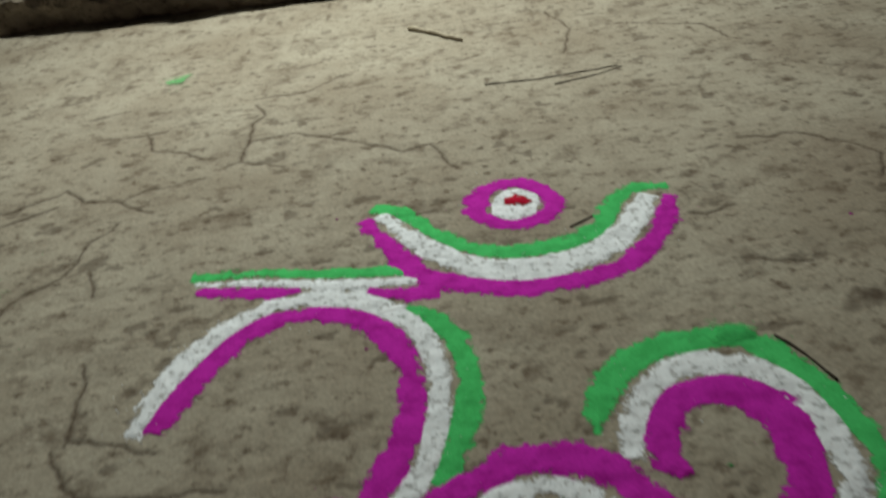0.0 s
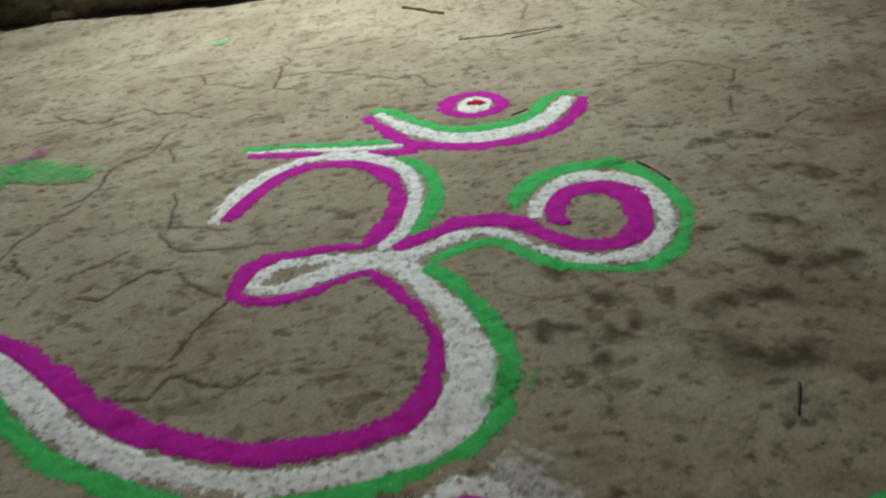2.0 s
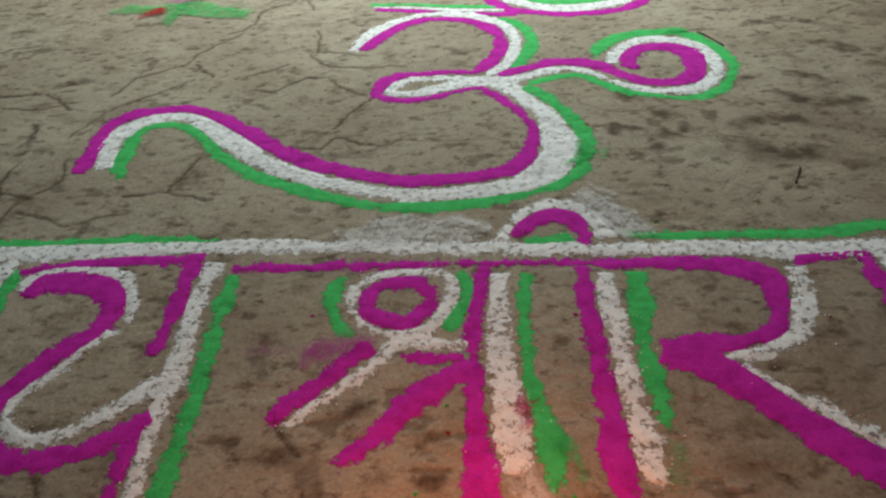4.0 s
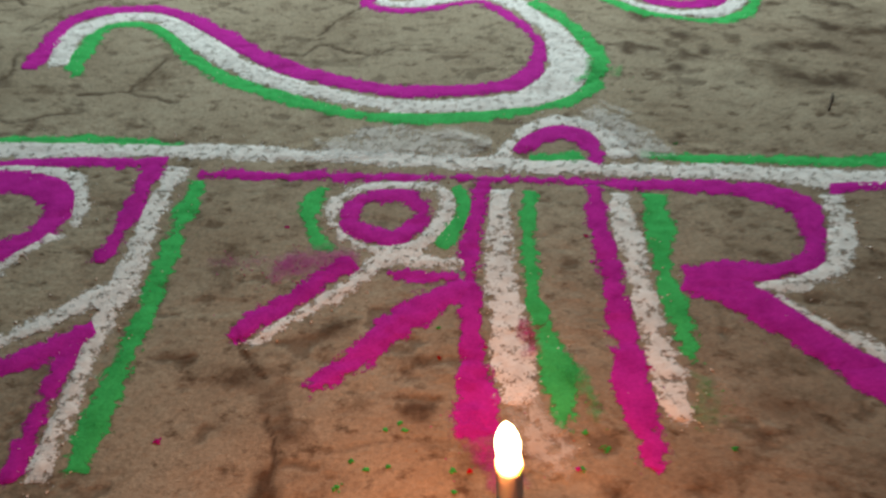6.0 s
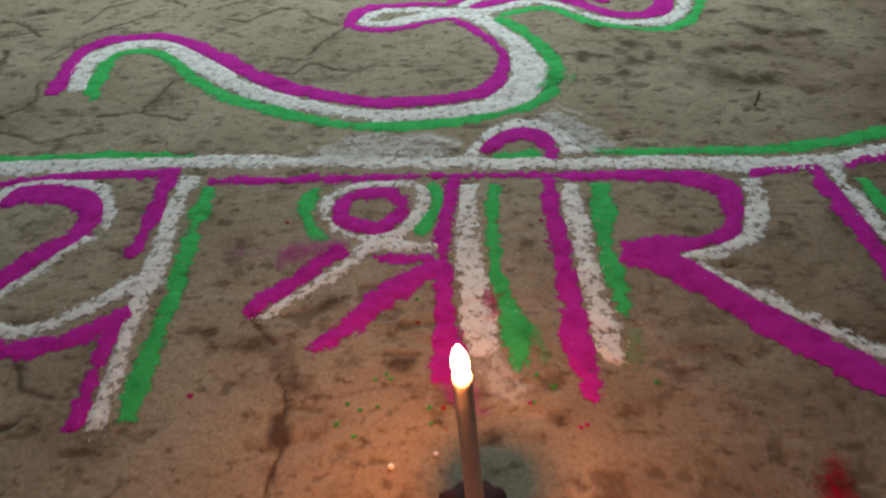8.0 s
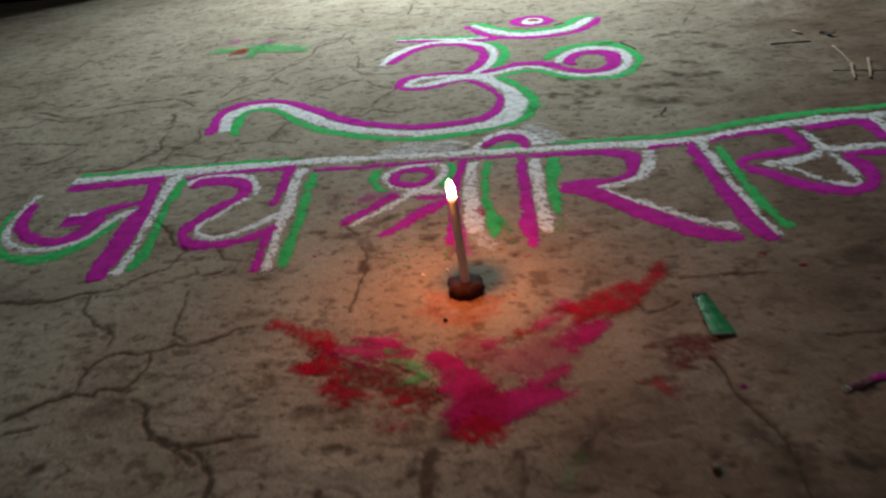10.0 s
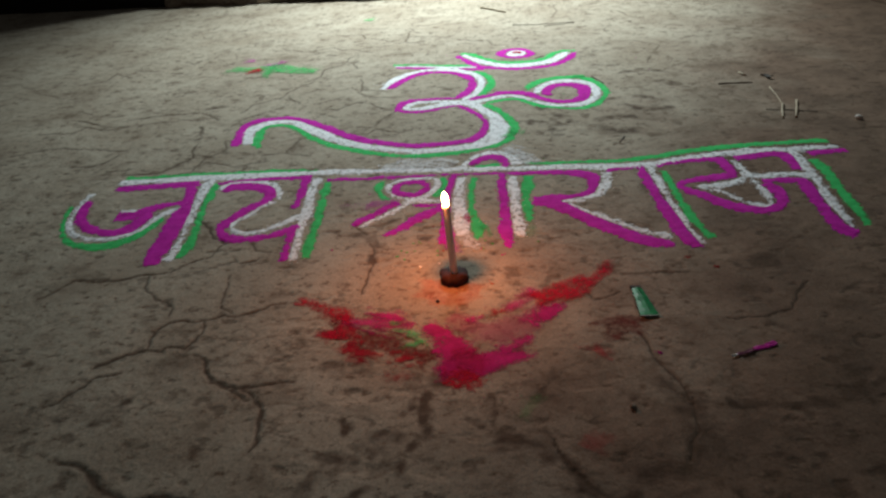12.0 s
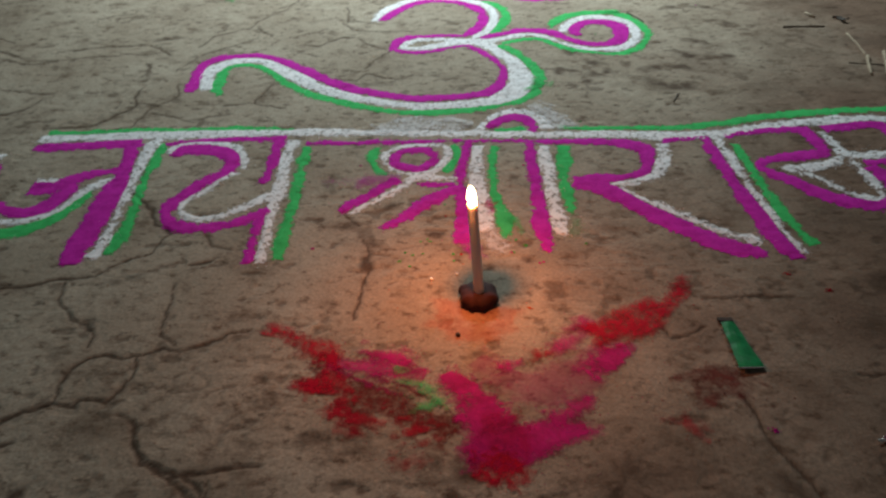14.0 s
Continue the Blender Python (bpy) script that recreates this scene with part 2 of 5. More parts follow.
crack(5, [(-0.32, -0.496), (-0.348, -0.506), (-0.374, -0.523), (-0.395, -0.528), (-0.415, -0.523), (-0.437, -0.535), (-0.459, -0.537), (-0.483, -0.53), (-0.498, -0.539), (-0.514, -0.558), (-0.515, -0.58), (-0.511, -0.605)])
crack(5, [(-0.442, -0.538), (-0.44, -0.57), (-0.447, -0.59), (-0.451, -0.606), (-0.471, -0.601), (-0.484, -0.602), (-0.487, -0.614), (-0.51, -0.607)])
crack(7, [(-0.511, -0.605), (-0.531, -0.615), (-0.549, -0.622), (-0.568, -0.639), (-0.582, -0.653)])
crack(6, [(-0.533, -0.659), (-0.571, -0.673), (-0.575, -0.69), (-0.588, -0.703), (-0.603, -0.72), (-0.617, -0.73)])
crack(7, [(-0.433, -0.625), (-0.407, -0.645), (-0.404, -0.667), (-0.389, -0.69), (-0.373, -0.7), (-0.355, -0.71), (-0.338, -0.705), (-0.317, -0.7), (-0.292, -0.697), (-0.268, -0.693)])
crack(3, [(-0.355, -0.71), (-0.34, -0.721), (-0.328, -0.733)])
crack(7, [(-0.318, -0.715), (-0.304, -0.756), (-0.298, -0.785), (-0.294, -0.814), (-0.298, -0.831)])
crack(6, [(-0.763, -0.455), (-0.734, -0.419), (-0.721, -0.395), (-0.655, -0.399)])
crack(7, [(-0.43, -0.365), (-0.413, -0.363), (-0.4, -0.354)])
crack(3, [(-0.424, -0.294), (-0.41, -0.319), (-0.38, -0.329)])
crack(4, [(-0.202, -0.313), (-0.19, -0.338), (-0.185, -0.39), (-0.193, -0.437), (-0.195, -0.482)])
crack(3, [(0.168, -0.492), (0.179, -0.523), (0.203, -0.522), (0.224, -0.508)])
crack(2, [(0.239, -0.456), (0.311, -0.454), (0.344, -0.454)])
crack(4, [(0.23, -0.614), (0.242, -0.671), (0.259, -0.723), (0.265, -0.77)])
crack(3, [(0.518, -0.501), (0.464, -0.573), (0.424, -0.591), (0.364, -0.588)])
crack(8, [(-0.554, -0.826), (-0.501, -0.85), (-0.467, -0.88), (-0.433, -0.904), (-0.435, -0.935), (-0.441, -0.949)])
crack(5, [(-0.433, -0.904), (-0.408, -0.898), (-0.362, -0.903)])
crack(6, [(-0.416, -0.632), (-0.397, -0.676), (-0.366, -0.7), (-0.333, -0.711), (-0.302, -0.755), (-0.296, -0.79)])
crack(5, [(0.081, -0.825), (0.096, -0.864), (0.111, -0.896), (0.135, -0.918)])
crack(4, [(0.269, -0.758), (0.258, -0.821), (0.238, -0.868)])
crack(3, [(-0.244, -0.228), (-0.228, -0.253), (-0.208, -0.277)])
crack(16, [(-0.511, -0.753), (-0.507, -0.738), (-0.493, -0.73)])
crack(14, [(-0.512, -0.398), (-0.498, -0.389)])
crack(26, [(-0.096, -0.71), (-0.069, -0.707)])
crack(18, [(-0.525, -0.764), (-0.496, -0.745)])
crack(22, [(0.025, -0.817), (0.051, -0.829), (0.077, -0.844)])
crack(26, [(0.258, -0.77), (0.261, -0.808), (0.263, -0.837)])
crack(12, [(0.481, -0.765), (0.543, -0.726)])
crack(26, [(0.434, -0.444), (0.48, -0.432)])
crack(16, [(-0.233, -0.668), (-0.216, -0.671)])
crack(14, [(-0.194, -0.667), (-0.175, -0.661)])
crack(12, [(-0.098, -0.748), (-0.093, -0.763)])
crack(10, [(0.081, -0.748), (0.087, -0.752)])
crack(12, [(0.183, -0.75), (0.193, -0.75)])
crack(10, [(-0.459, -0.63), (-0.451, -0.624)])
crack(14, [(-0.099, -0.695), (-0.076, -0.707)])
crack(16, [(-0.153, -0.819), (-0.126, -0.811)])
crack(10, [(-0.187, -0.776), (-0.174, -0.791)])
crack(14, [(0.419, -0.605), (0.446, -0.619)])
crack(10, [(-0.56, -0.789), (-0.546, -0.799)])
crack(6, [(-1.121, 0.464), (-1.08, 0.448), (-1.015, 0.407)])
crack(6, [(-0.959, 0.432), (-0.85, 0.466), (-0.761, 0.466)])
crack(3, [(-1.139, 0.504), (-1.129, 0.541), (-1.079, 0.507)])
crack(3, [(-0.633, 0.446), (-0.614, 0.513), (-0.54, 0.564), (-0.533, 0.606), (-0.474, 0.697)])
crack(5, [(-0.747, 0.465), (-0.681, 0.398)])
crack(2, [(-0.525, 0.562), (-0.48, 0.503)])
crack(4, [(-0.678, 1.07), (-0.615, 1.06)])
crack(4, [(-0.551, 0.989), (-0.471, 1.024)])
crack(2, [(-1.022, 0.904), (-1.101, 0.916), (-1.131, 0.847)])
crack(4, [(-0.941, 0.649), (-0.907, 0.68), (-0.86, 0.687)])
crack(5, [(-0.816, 0.058), (-0.726, 0.068), (-0.708, 0.099), (-0.676, 0.141), (-0.693, 0.2), (-0.686, 0.234)])
crack(4, [(-0.964, 0.127), (-0.916, 0.122), (-0.888, 0.138), (-0.875, 0.192)])
crack(3, [(-0.68, 0.156), (-0.623, 0.141)])
crack(3, [(-0.501, 0.135), (-0.45, 0.144), (-0.429, 0.229)])
crack(2, [(-0.45, 0.144), (-0.389, 0.123)])
crack(20, [(-0.743, 0.498), (-0.719, 0.515)])
crack(12, [(-1.12, 0.924), (-1.072, 0.928)])
crack(10, [(-0.703, 0.261), (-0.711, 0.343)])
crack(16, [(-0.222, -0.277), (-0.201, -0.292), (-0.191, -0.322), (-0.192, -0.357), (-0.194, -0.38)])
crack(12, [(-0.099, -0.31), (-0.091, -0.308)])
crack(12, [(0.026, -0.364), (0.033, -0.364)])
crack(12, [(-0.265, -0.163), (-0.252, -0.193)])
crack(10, [(-0.165, -0.23), (-0.154, -0.225)])
crack(14, [(-0.292, -0.966), (-0.283, -0.948), (-0.257, -0.929), (-0.226, -0.919), (-0.21, -0.899), (-0.204, -0.877), (-0.187, -0.85), (-0.17, -0.842)])
crack(12, [(-0.227, -0.916), (-0.181, -0.925), (-0.166, -0.945), (-0.151, -0.965), (-0.118, -0.974)])
crack(10, [(-0.163, -0.908), (-0.148, -0.894)])
crack(24, [(-0.144, -0.818), (-0.123, -0.815)])
crack(11, [(-0.103, -0.853), (-0.097, -0.877)])
crack(10, [(-0.119, -0.961), (-0.111, -0.958)])
crack(14, [(-0.115, -0.91), (-0.108, -0.917)])
crack(10, [(-0.371, -0.828), (-0.366, -0.824)])
crack(18, [(-0.194, -0.841), (-0.175, -0.85)])
crack(10, [(-0.179, -0.781), (-0.174, -0.79)])
crack(10, [(-0.026, -0.78), (-0.01, -0.786)])
crack(11, [(0.001, -0.837), (0.016, -0.84)])
crack(11, [(-0.094, -0.71), (-0.064, -0.709)])
crack(10, [(0.012, -0.74), (0.01, -0.77)])
crack(10, [(-0.081, -0.726), (-0.077, -0.803), (-0.093, -0.83)])
crack(14, [(0.059, -0.809), (0.083, -0.836), (0.104, -0.865), (0.108, -0.892), (0.095, -0.914)])
crack(18, [(0.108, -0.892), (0.139, -0.916), (0.162, -0.909), (0.189, -0.884), (0.209, -0.873), (0.23, -0.882)])
crack(13, [(0.115, -0.936), (0.105, -0.955), (0.093, -0.974)])
crack(15, [(0.265, -0.781), (0.261, -0.826), (0.244, -0.859), (0.231, -0.878)])
crack(11, [(0.271, -0.902), (0.276, -0.935), (0.279, -0.968), (0.297, -0.993)])
crack(13, [(0.496, -0.809), (0.482, -0.852), (0.45, -0.906)])
crack(10, [(0.312, -0.773), (0.375, -0.778), (0.44, -0.779)])
crack(18, [(0.466, -0.762), (0.478, -0.771)])
crack(10, [(0.488, -0.709), (0.499, -0.731), (0.479, -0.761)])
crack(10, [(0.321, -0.929), (0.329, -0.931)])
crack(10, [(0.381, -0.962), (0.394, -0.962)])
crack(10, [(0.433, -0.894), (0.443, -0.896)])
crack(14, [(0.236, -0.719), (0.243, -0.741)])
crack(10, [(0.261, -0.751), (0.271, -0.754)])
crack(10, [(0.068, -0.743), (0.098, -0.702)])
crack(10, [(0.316, -0.889), (0.326, -0.887)])
crack(6, [(-0.404, -0.894), (-0.373, -0.9), (-0.343, -0.905)])


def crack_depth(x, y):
    """Depth of the cracks in metres, and how dark their painted-in shade is, 0 to 1."""
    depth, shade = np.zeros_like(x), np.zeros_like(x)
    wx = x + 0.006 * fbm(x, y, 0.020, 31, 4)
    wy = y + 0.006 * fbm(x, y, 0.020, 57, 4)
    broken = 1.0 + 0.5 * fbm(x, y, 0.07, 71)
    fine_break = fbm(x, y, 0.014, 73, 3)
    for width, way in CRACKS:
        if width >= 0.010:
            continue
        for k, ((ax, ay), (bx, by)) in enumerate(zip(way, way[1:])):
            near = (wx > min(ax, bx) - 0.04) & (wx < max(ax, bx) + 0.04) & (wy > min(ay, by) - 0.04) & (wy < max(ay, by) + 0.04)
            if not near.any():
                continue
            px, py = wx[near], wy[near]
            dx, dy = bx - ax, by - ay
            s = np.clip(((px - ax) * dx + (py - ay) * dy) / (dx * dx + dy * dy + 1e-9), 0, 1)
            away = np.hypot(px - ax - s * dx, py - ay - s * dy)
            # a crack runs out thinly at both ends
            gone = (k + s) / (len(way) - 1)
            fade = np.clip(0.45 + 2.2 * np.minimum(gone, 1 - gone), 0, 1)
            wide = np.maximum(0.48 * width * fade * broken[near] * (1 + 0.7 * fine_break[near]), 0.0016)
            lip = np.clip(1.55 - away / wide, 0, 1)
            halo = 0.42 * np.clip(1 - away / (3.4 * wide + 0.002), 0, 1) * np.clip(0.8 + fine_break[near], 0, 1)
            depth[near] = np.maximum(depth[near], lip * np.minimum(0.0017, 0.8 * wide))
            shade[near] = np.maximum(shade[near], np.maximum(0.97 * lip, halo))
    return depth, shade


def stains(x, y):
    """Soft brown blotches along the wide, shallow crack ways."""
    tint = np.zeros_like(x)
    wx = x + 0.016 * fbm(x, y, 0.03, 131, 5)
    wy = y + 0.016 * fbm(x, y, 0.03, 157, 5)
    for width, way in CRACKS:
        if width < 0.010:
            continue
        for (ax, ay), (bx, by) in zip(way, way[1:]):
            reach = 0.01 + width
            near = (wx > min(ax, bx) - reach) & (wx < max(ax, bx) + reach) & (wy > min(ay, by) - reach) & (wy < max(ay, by) + reach)
            if not near.any():
                continue
            px, py = wx[near], wy[near]
            dx, dy = bx - ax, by - ay
            s = np.clip(((px - ax) * dx + (py - ay) * dy) / (dx * dx + dy * dy + 1e-9), 0, 1)
            away = np.hypot(px - ax - s * dx, py - ay - s * dy)
            tint[near] = np.maximum(tint[near], np.clip(1.6 - away / (0.6 * width), 0, 1))
    return tint * np.clip(0.7 + 1.0 * fbm(x, y, 0.02, 163, 4), 0.15, 1)


def relief(x, y):
    z = 0.0035 * fbm(x, y, 0.30, 3) + 0.0011 * fbm(x, y, 0.05, 11, 5)
    hair = 0
    for seed, size, share in ((23, 0.17, 0.16), (37, 0.13, 0.26)):
        ridge = np.abs(fbm(x * 0.75, y * 1.2, size, seed, 3))
        hair = np.maximum(hair, np.clip(0.016 - ridge, 0, 1) / 0.016 * (fbm(x, y, 0.20, seed + 6, 4) > share))
    pits = np.clip(fbm(x * 0.7, y * 1.3, 0.045, 43, 4) - 0.30, 0, 0.2)
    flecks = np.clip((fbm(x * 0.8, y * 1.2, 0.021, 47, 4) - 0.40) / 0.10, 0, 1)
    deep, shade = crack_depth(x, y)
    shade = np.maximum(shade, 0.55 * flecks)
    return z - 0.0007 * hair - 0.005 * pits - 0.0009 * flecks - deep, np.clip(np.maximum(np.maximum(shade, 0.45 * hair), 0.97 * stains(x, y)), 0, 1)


def spread(low, high, core_low, core_high, step):
    core = np.arange(core_low, core_high + step / 2, step)
    left, right, gap = [core_low], [core_high], step
    while left[-1] > low:
        gap *= 1.06
        left.append(left[-1] - gap)
    gap = step
    while right[-1] < high:
        gap *= 1.06
        right.append(right[-1] + gap)
    return np.concatenate([left[:0:-1], core, right[1:]])


GX, GY = spread(-30, 30, -1.15, 1.15, 0.0026), spread(-30, 30, -1.05, 1.35, 0.0026)
GRID_X, GRID_Y = np.meshgrid(GX, GY)
GRID_Z, CREVICE = relief(GRID_X, GRID_Y)


def ground_at(x, y):
    """Height of the ground sheet at places x, y."""
    i = np.clip(np.searchsorted(GX, x) - 1, 0, len(GX) - 2)
    j = np.clip(np.searchsorted(GY, y) - 1, 0, len(GY) - 2)
    u, v = (x - GX[i]) / (GX[i + 1] - GX[i]), (y - GY[j]) / (GY[j + 1] - GY[j])
    return (GRID_Z[j, i] * (1 - u) + GRID_Z[j, i + 1] * u) * (1 - v) + (GRID_Z[j + 1, i] * (1 - u) + GRID_Z[j + 1, i + 1] * u) * v


def sheet(name, x, y, z, mat, parent=None, keep=None, held=()):
    """A mesh from a grid of heights; keep: which vertices' faces stay."""
    rows, cols = x.shape
    index = np.arange(rows * cols).reshape(rows, cols)
    quads = np.stack([index[:-1, :-1], index[:-1, 1:], index[1:, 1:], index[1:, :-1]], -1).reshape(-1, 4)
    verts = np.stack([x, y, z], -1).reshape(-1, 3)
    held = [(key, values.reshape(-1)) for key, values in held]
    if keep is not None:
        quads = quads[keep.reshape(-1)[quads].any(1)]
        used = np.unique(quads)
        back = np.zeros(len(verts), int)
        back[used] = np.arange(len(used))
        verts, quads = verts[used], back[quads]
        held = [(key, values[used]) for key, values in held]
    mesh = bpy.data.meshes.new(name)
    mesh.vertices.add(len(verts))
    mesh.vertices.foreach_set("co", verts.astype(np.float32).ravel())
    mesh.loops.add(quads.size)
    mesh.loops.foreach_set("vertex_index", quads.astype(np.int32).ravel())
    mesh.polygons.add(len(quads))
    mesh.polygons.foreach_set("loop_start", np.arange(0, quads.size, 4, dtype=np.int32))
    mesh.polygons.foreach_set("use_smooth", np.ones(len(quads), bool))
    mesh.update(calc_edges=True)
    for key, values in held:
        mesh.attributes.new(key, "FLOAT", "POINT").data.foreach_set("value", values.astype(np.float32))
    mesh.materials.append(mat)
    ob = new(name, mesh)
    ob.parent = parent
    return ob


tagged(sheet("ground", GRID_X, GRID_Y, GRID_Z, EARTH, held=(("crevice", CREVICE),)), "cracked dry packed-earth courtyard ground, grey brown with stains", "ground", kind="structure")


# ---- helpers for things ----
def empty(name, label, category, place=(0, 0, 0), group=""):
    ob = new(name)
    ob.location = place
    return tagged(ob, label, category, group)


def part(name, bm, mat, parent=None, label="", smooth=False):
    mesh = bpy.data.meshes.new(name)
    if smooth:
        for face in bm.faces:
            face.smooth = True
    bm.normal_update()
    bm.to_mesh(mesh)
    bm.free()
    mesh.materials.append(mat)
    ob = new(name, mesh)
    ob.parent = parent
    return tagged(ob, label)


def block(x0, x1, y0, y1, z0, z1, cuts=0, rough=0.0, seed=1):
    bm = bmesh.new()
    bmesh.ops.create_cube(bm, size=1)
    for v in bm.verts:
        v.co = ((x0 + x1) / 2 + v.co.x * (x1 - x0), (y0 + y1) / 2 + v.co.y * (y1 - y0), (z0 + z1) / 2 + v.co.z * (z1 - z0))
    if cuts:
        bmesh.ops.subdivide_edges(bm, edges=bm.edges[:], cuts=cuts, use_grid_fill=True)
        for v in bm.verts:
            p = Vector((v.co.x * 9 + seed, v.co.y * 9, v.co.z * 14))
            v.co += rough * (noise.noise_vector(p) + 0.5 * noise.noise_vector(p * 3.1))
    return bm


# ---- doorstep, walls ----
def long_block(x0, x1, y0, y1, z0, z1, rough, nx, nz, seed):
    """A block with a worn, uneven front and top."""
    bm = bmesh.new()
    profile = [(y1, z0), (y0 + 0.02, z0)] + [(y0 + 0.004 * math.sin(k * 2.1), z0 + (z1 - z0) * k / nz) for k in range(nz)] + [(y0 + 0.012, z1), (y0 + 0.05, z1 + 0.002), (y0 + 0.12, z1), (y1, z1)]
    rings = []
    for i in range(nx + 1):
        x = x0 + (x1 - x0) * i / nx
        ring = []
        for y, z in profile:
            p = Vector((x * 11 + seed, y * 13, z * 17))
            d = rough * (noise.noise_vector(p) + 0.6 * noise.noise_vector(p * 2.7))
            ring.append(bm.verts.new((x + 0.3 * d.x, y + d.y, z + (0.7 * d.z if z > z0 else 0))))
        rings.append(ring)
    for a, b in zip(rings, rings[1:]):
        for k in range(len(profile) - 1):
            bm.faces.new((a[k], a[k + 1], b[k + 1], b[k]))
    bm.faces.new(rings[0])
    bm.faces.new(rings[-1][::-1])
    bmesh.ops.recalc_face_normals(bm, faces=bm.faces[:])
    return bm


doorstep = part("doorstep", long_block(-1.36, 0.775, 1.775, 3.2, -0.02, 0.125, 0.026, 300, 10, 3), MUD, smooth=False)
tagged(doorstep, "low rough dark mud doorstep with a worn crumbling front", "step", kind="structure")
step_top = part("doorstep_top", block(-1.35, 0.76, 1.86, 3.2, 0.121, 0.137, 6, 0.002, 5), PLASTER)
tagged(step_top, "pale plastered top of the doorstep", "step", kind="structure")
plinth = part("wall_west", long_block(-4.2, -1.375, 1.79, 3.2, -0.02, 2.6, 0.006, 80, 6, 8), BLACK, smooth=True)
tagged(plinth, "house wall beside the doorstep, its unlit face painted black", "wall", kind="structure")
tagged(part("wall_north", block(-4.2, 2.2, 3.2, 3.4, -0.02, 2.6), PLASTER), "old pale plastered house wall behind the doorstep", "wall", kind="structure")
sill = part("threshold", long_block(0.79, 1.42, 1.99, 3.2, -0.02, 0.06, 0.004, 30, 3, 12), PLASTER, smooth=True)
tagged(sill, "pale plastered threshold beside the doorstep", "threshold", kind="structure")
wall_bm = block(-0.08, 0.08, -1.2, 0.95, -0.02, 1.3, 24, 0.010, 7)
wall_east = part("wall_east", wall_bm, LIME, smooth=True)
wall_east.matrix_world = pose(1.52, 1.70, 0, 0, 0, 8.5)
tagged(wall_east, "stained pale plastered side wall of the courtyard", "wall", kind="structure")
skirt = part("mud_skirting", long_block(-1.9, 1.2, 0.0, 0.10, -0.02, 0.016, 0.014, 120, 3, 31), EARTH, smooth=True)
skirt.matrix_world = pose(1.52, 1.70, 0, 0, 0, -81.5) @ pose(0, -0.13, 0)
tagged(skirt, "low crumbled earth edge along the foot of the wall", "skirting", kind="structure")
for ob in (doorstep, step_top, plinth):
    ob.matrix_world = Matrix.Translation((0.775, 1.745, 0)) @ pose(0, 0, 0, 0, 0, -4.8) @ Matrix.Translation((-0.775, -1.775, 0))


# ---- powder drawings ----
LIFT = {"green_powder": 0.0002, "white_powder": 0.0004, "pink_powder": 0.0007, "red_powder": 0.0026, "maroon_powder": 0.0002, "crimson_powder": 0.0003, "orange_powder": 0.0001}
WORD = {"green_powder": "green_line", "white_powder": "white_line", "pink_powder": "pink_line", "red_powder": "red_line", "maroon_powder": "maroon_line", "crimson_powder": "crimson_line", "orange_powder": "orange_line"}
GRAINS = {}
VEIL = {"green_powder": 0.8, "white_powder": 0.6, "pink_powder": 0.45, "red_powder": 0.8, "maroon_powder": 0.5, "crimson_powder": 0.92, "orange_powder": 0.4}


def smooth_way(points, step):
    """A smooth line through the points, sampled about every step metres: rows of x, y, width."""
    p = np.array(points, float)
    p = np.vstack([2 * p[0] - p[1], p, 2 * p[-1] - p[-2]])
    out = []
    for k in range(1, len(p) - 2):
        n = max(2, int(np.hypot(*(p[k + 1] - p[k])[:2]) / step))
        t = np.linspace(0, 1, n, endpoint=False)[:, None]
        out.append(0.5 * (2 * p[k] + (p[k + 1] - p[k - 1]) * t + (2 * p[k - 1] - 5 * p[k] + 4 * p[k + 1] - p[k + 2]) * t**2 + (3 * p[k] - p[k - 1] - 3 * p[k + 1] + p[k + 2]) * t**3))
    way = np.vstack(out + [p[-2:-1]])
    return way


def ribbon(points, step, spill):
    way = smooth_way(points, step)
    d = np.gradient(way[:, :2], axis=0)
    d /= np.hypot(d[:, 0], d[:, 1])[:, None] + 1e-9
    ends = spill * np.linspace(1, 0.15, 5)[:, None]
    first = np.column_stack([way[0, :2] - d[0] * ends, np.full(5, way[0, 2])])
    last = np.column_stack([way[-1, :2] + d[-1] * ends[::-1], np.full(5, way[-1, 2])])
    way = np.vstack([first, way, last])
    d = np.vstack([np.tile(d[0], (5, 1)), d, np.tile(d[-1], (5, 1))])
    half = np.maximum(way[:, 2] / 2, 0.002)
    count = max(7, int((2 * half.max() + 2 * spill) / step))
    across = np.linspace(-1, 1, count)[None, :] * (half + spill)[:, None]
    x = way[:, :1] - d[:, 1:] * across
    y = way[:, 1:2] + d[:, :1] * across
    inside = half[:, None] - np.abs(across)
    along = np.full(len(way), 1.0)
    along[:5], along[-5:] = -ends[:, 0], -ends[::-1, 0]
    inside = np.minimum(inside, along[:, None])
    gone = np.concatenate([[0], np.cumsum(np.hypot(*np.diff(way[:, :2], axis=0).T))])
    return x, y, inside, gone[:, None] + 0 * across, across


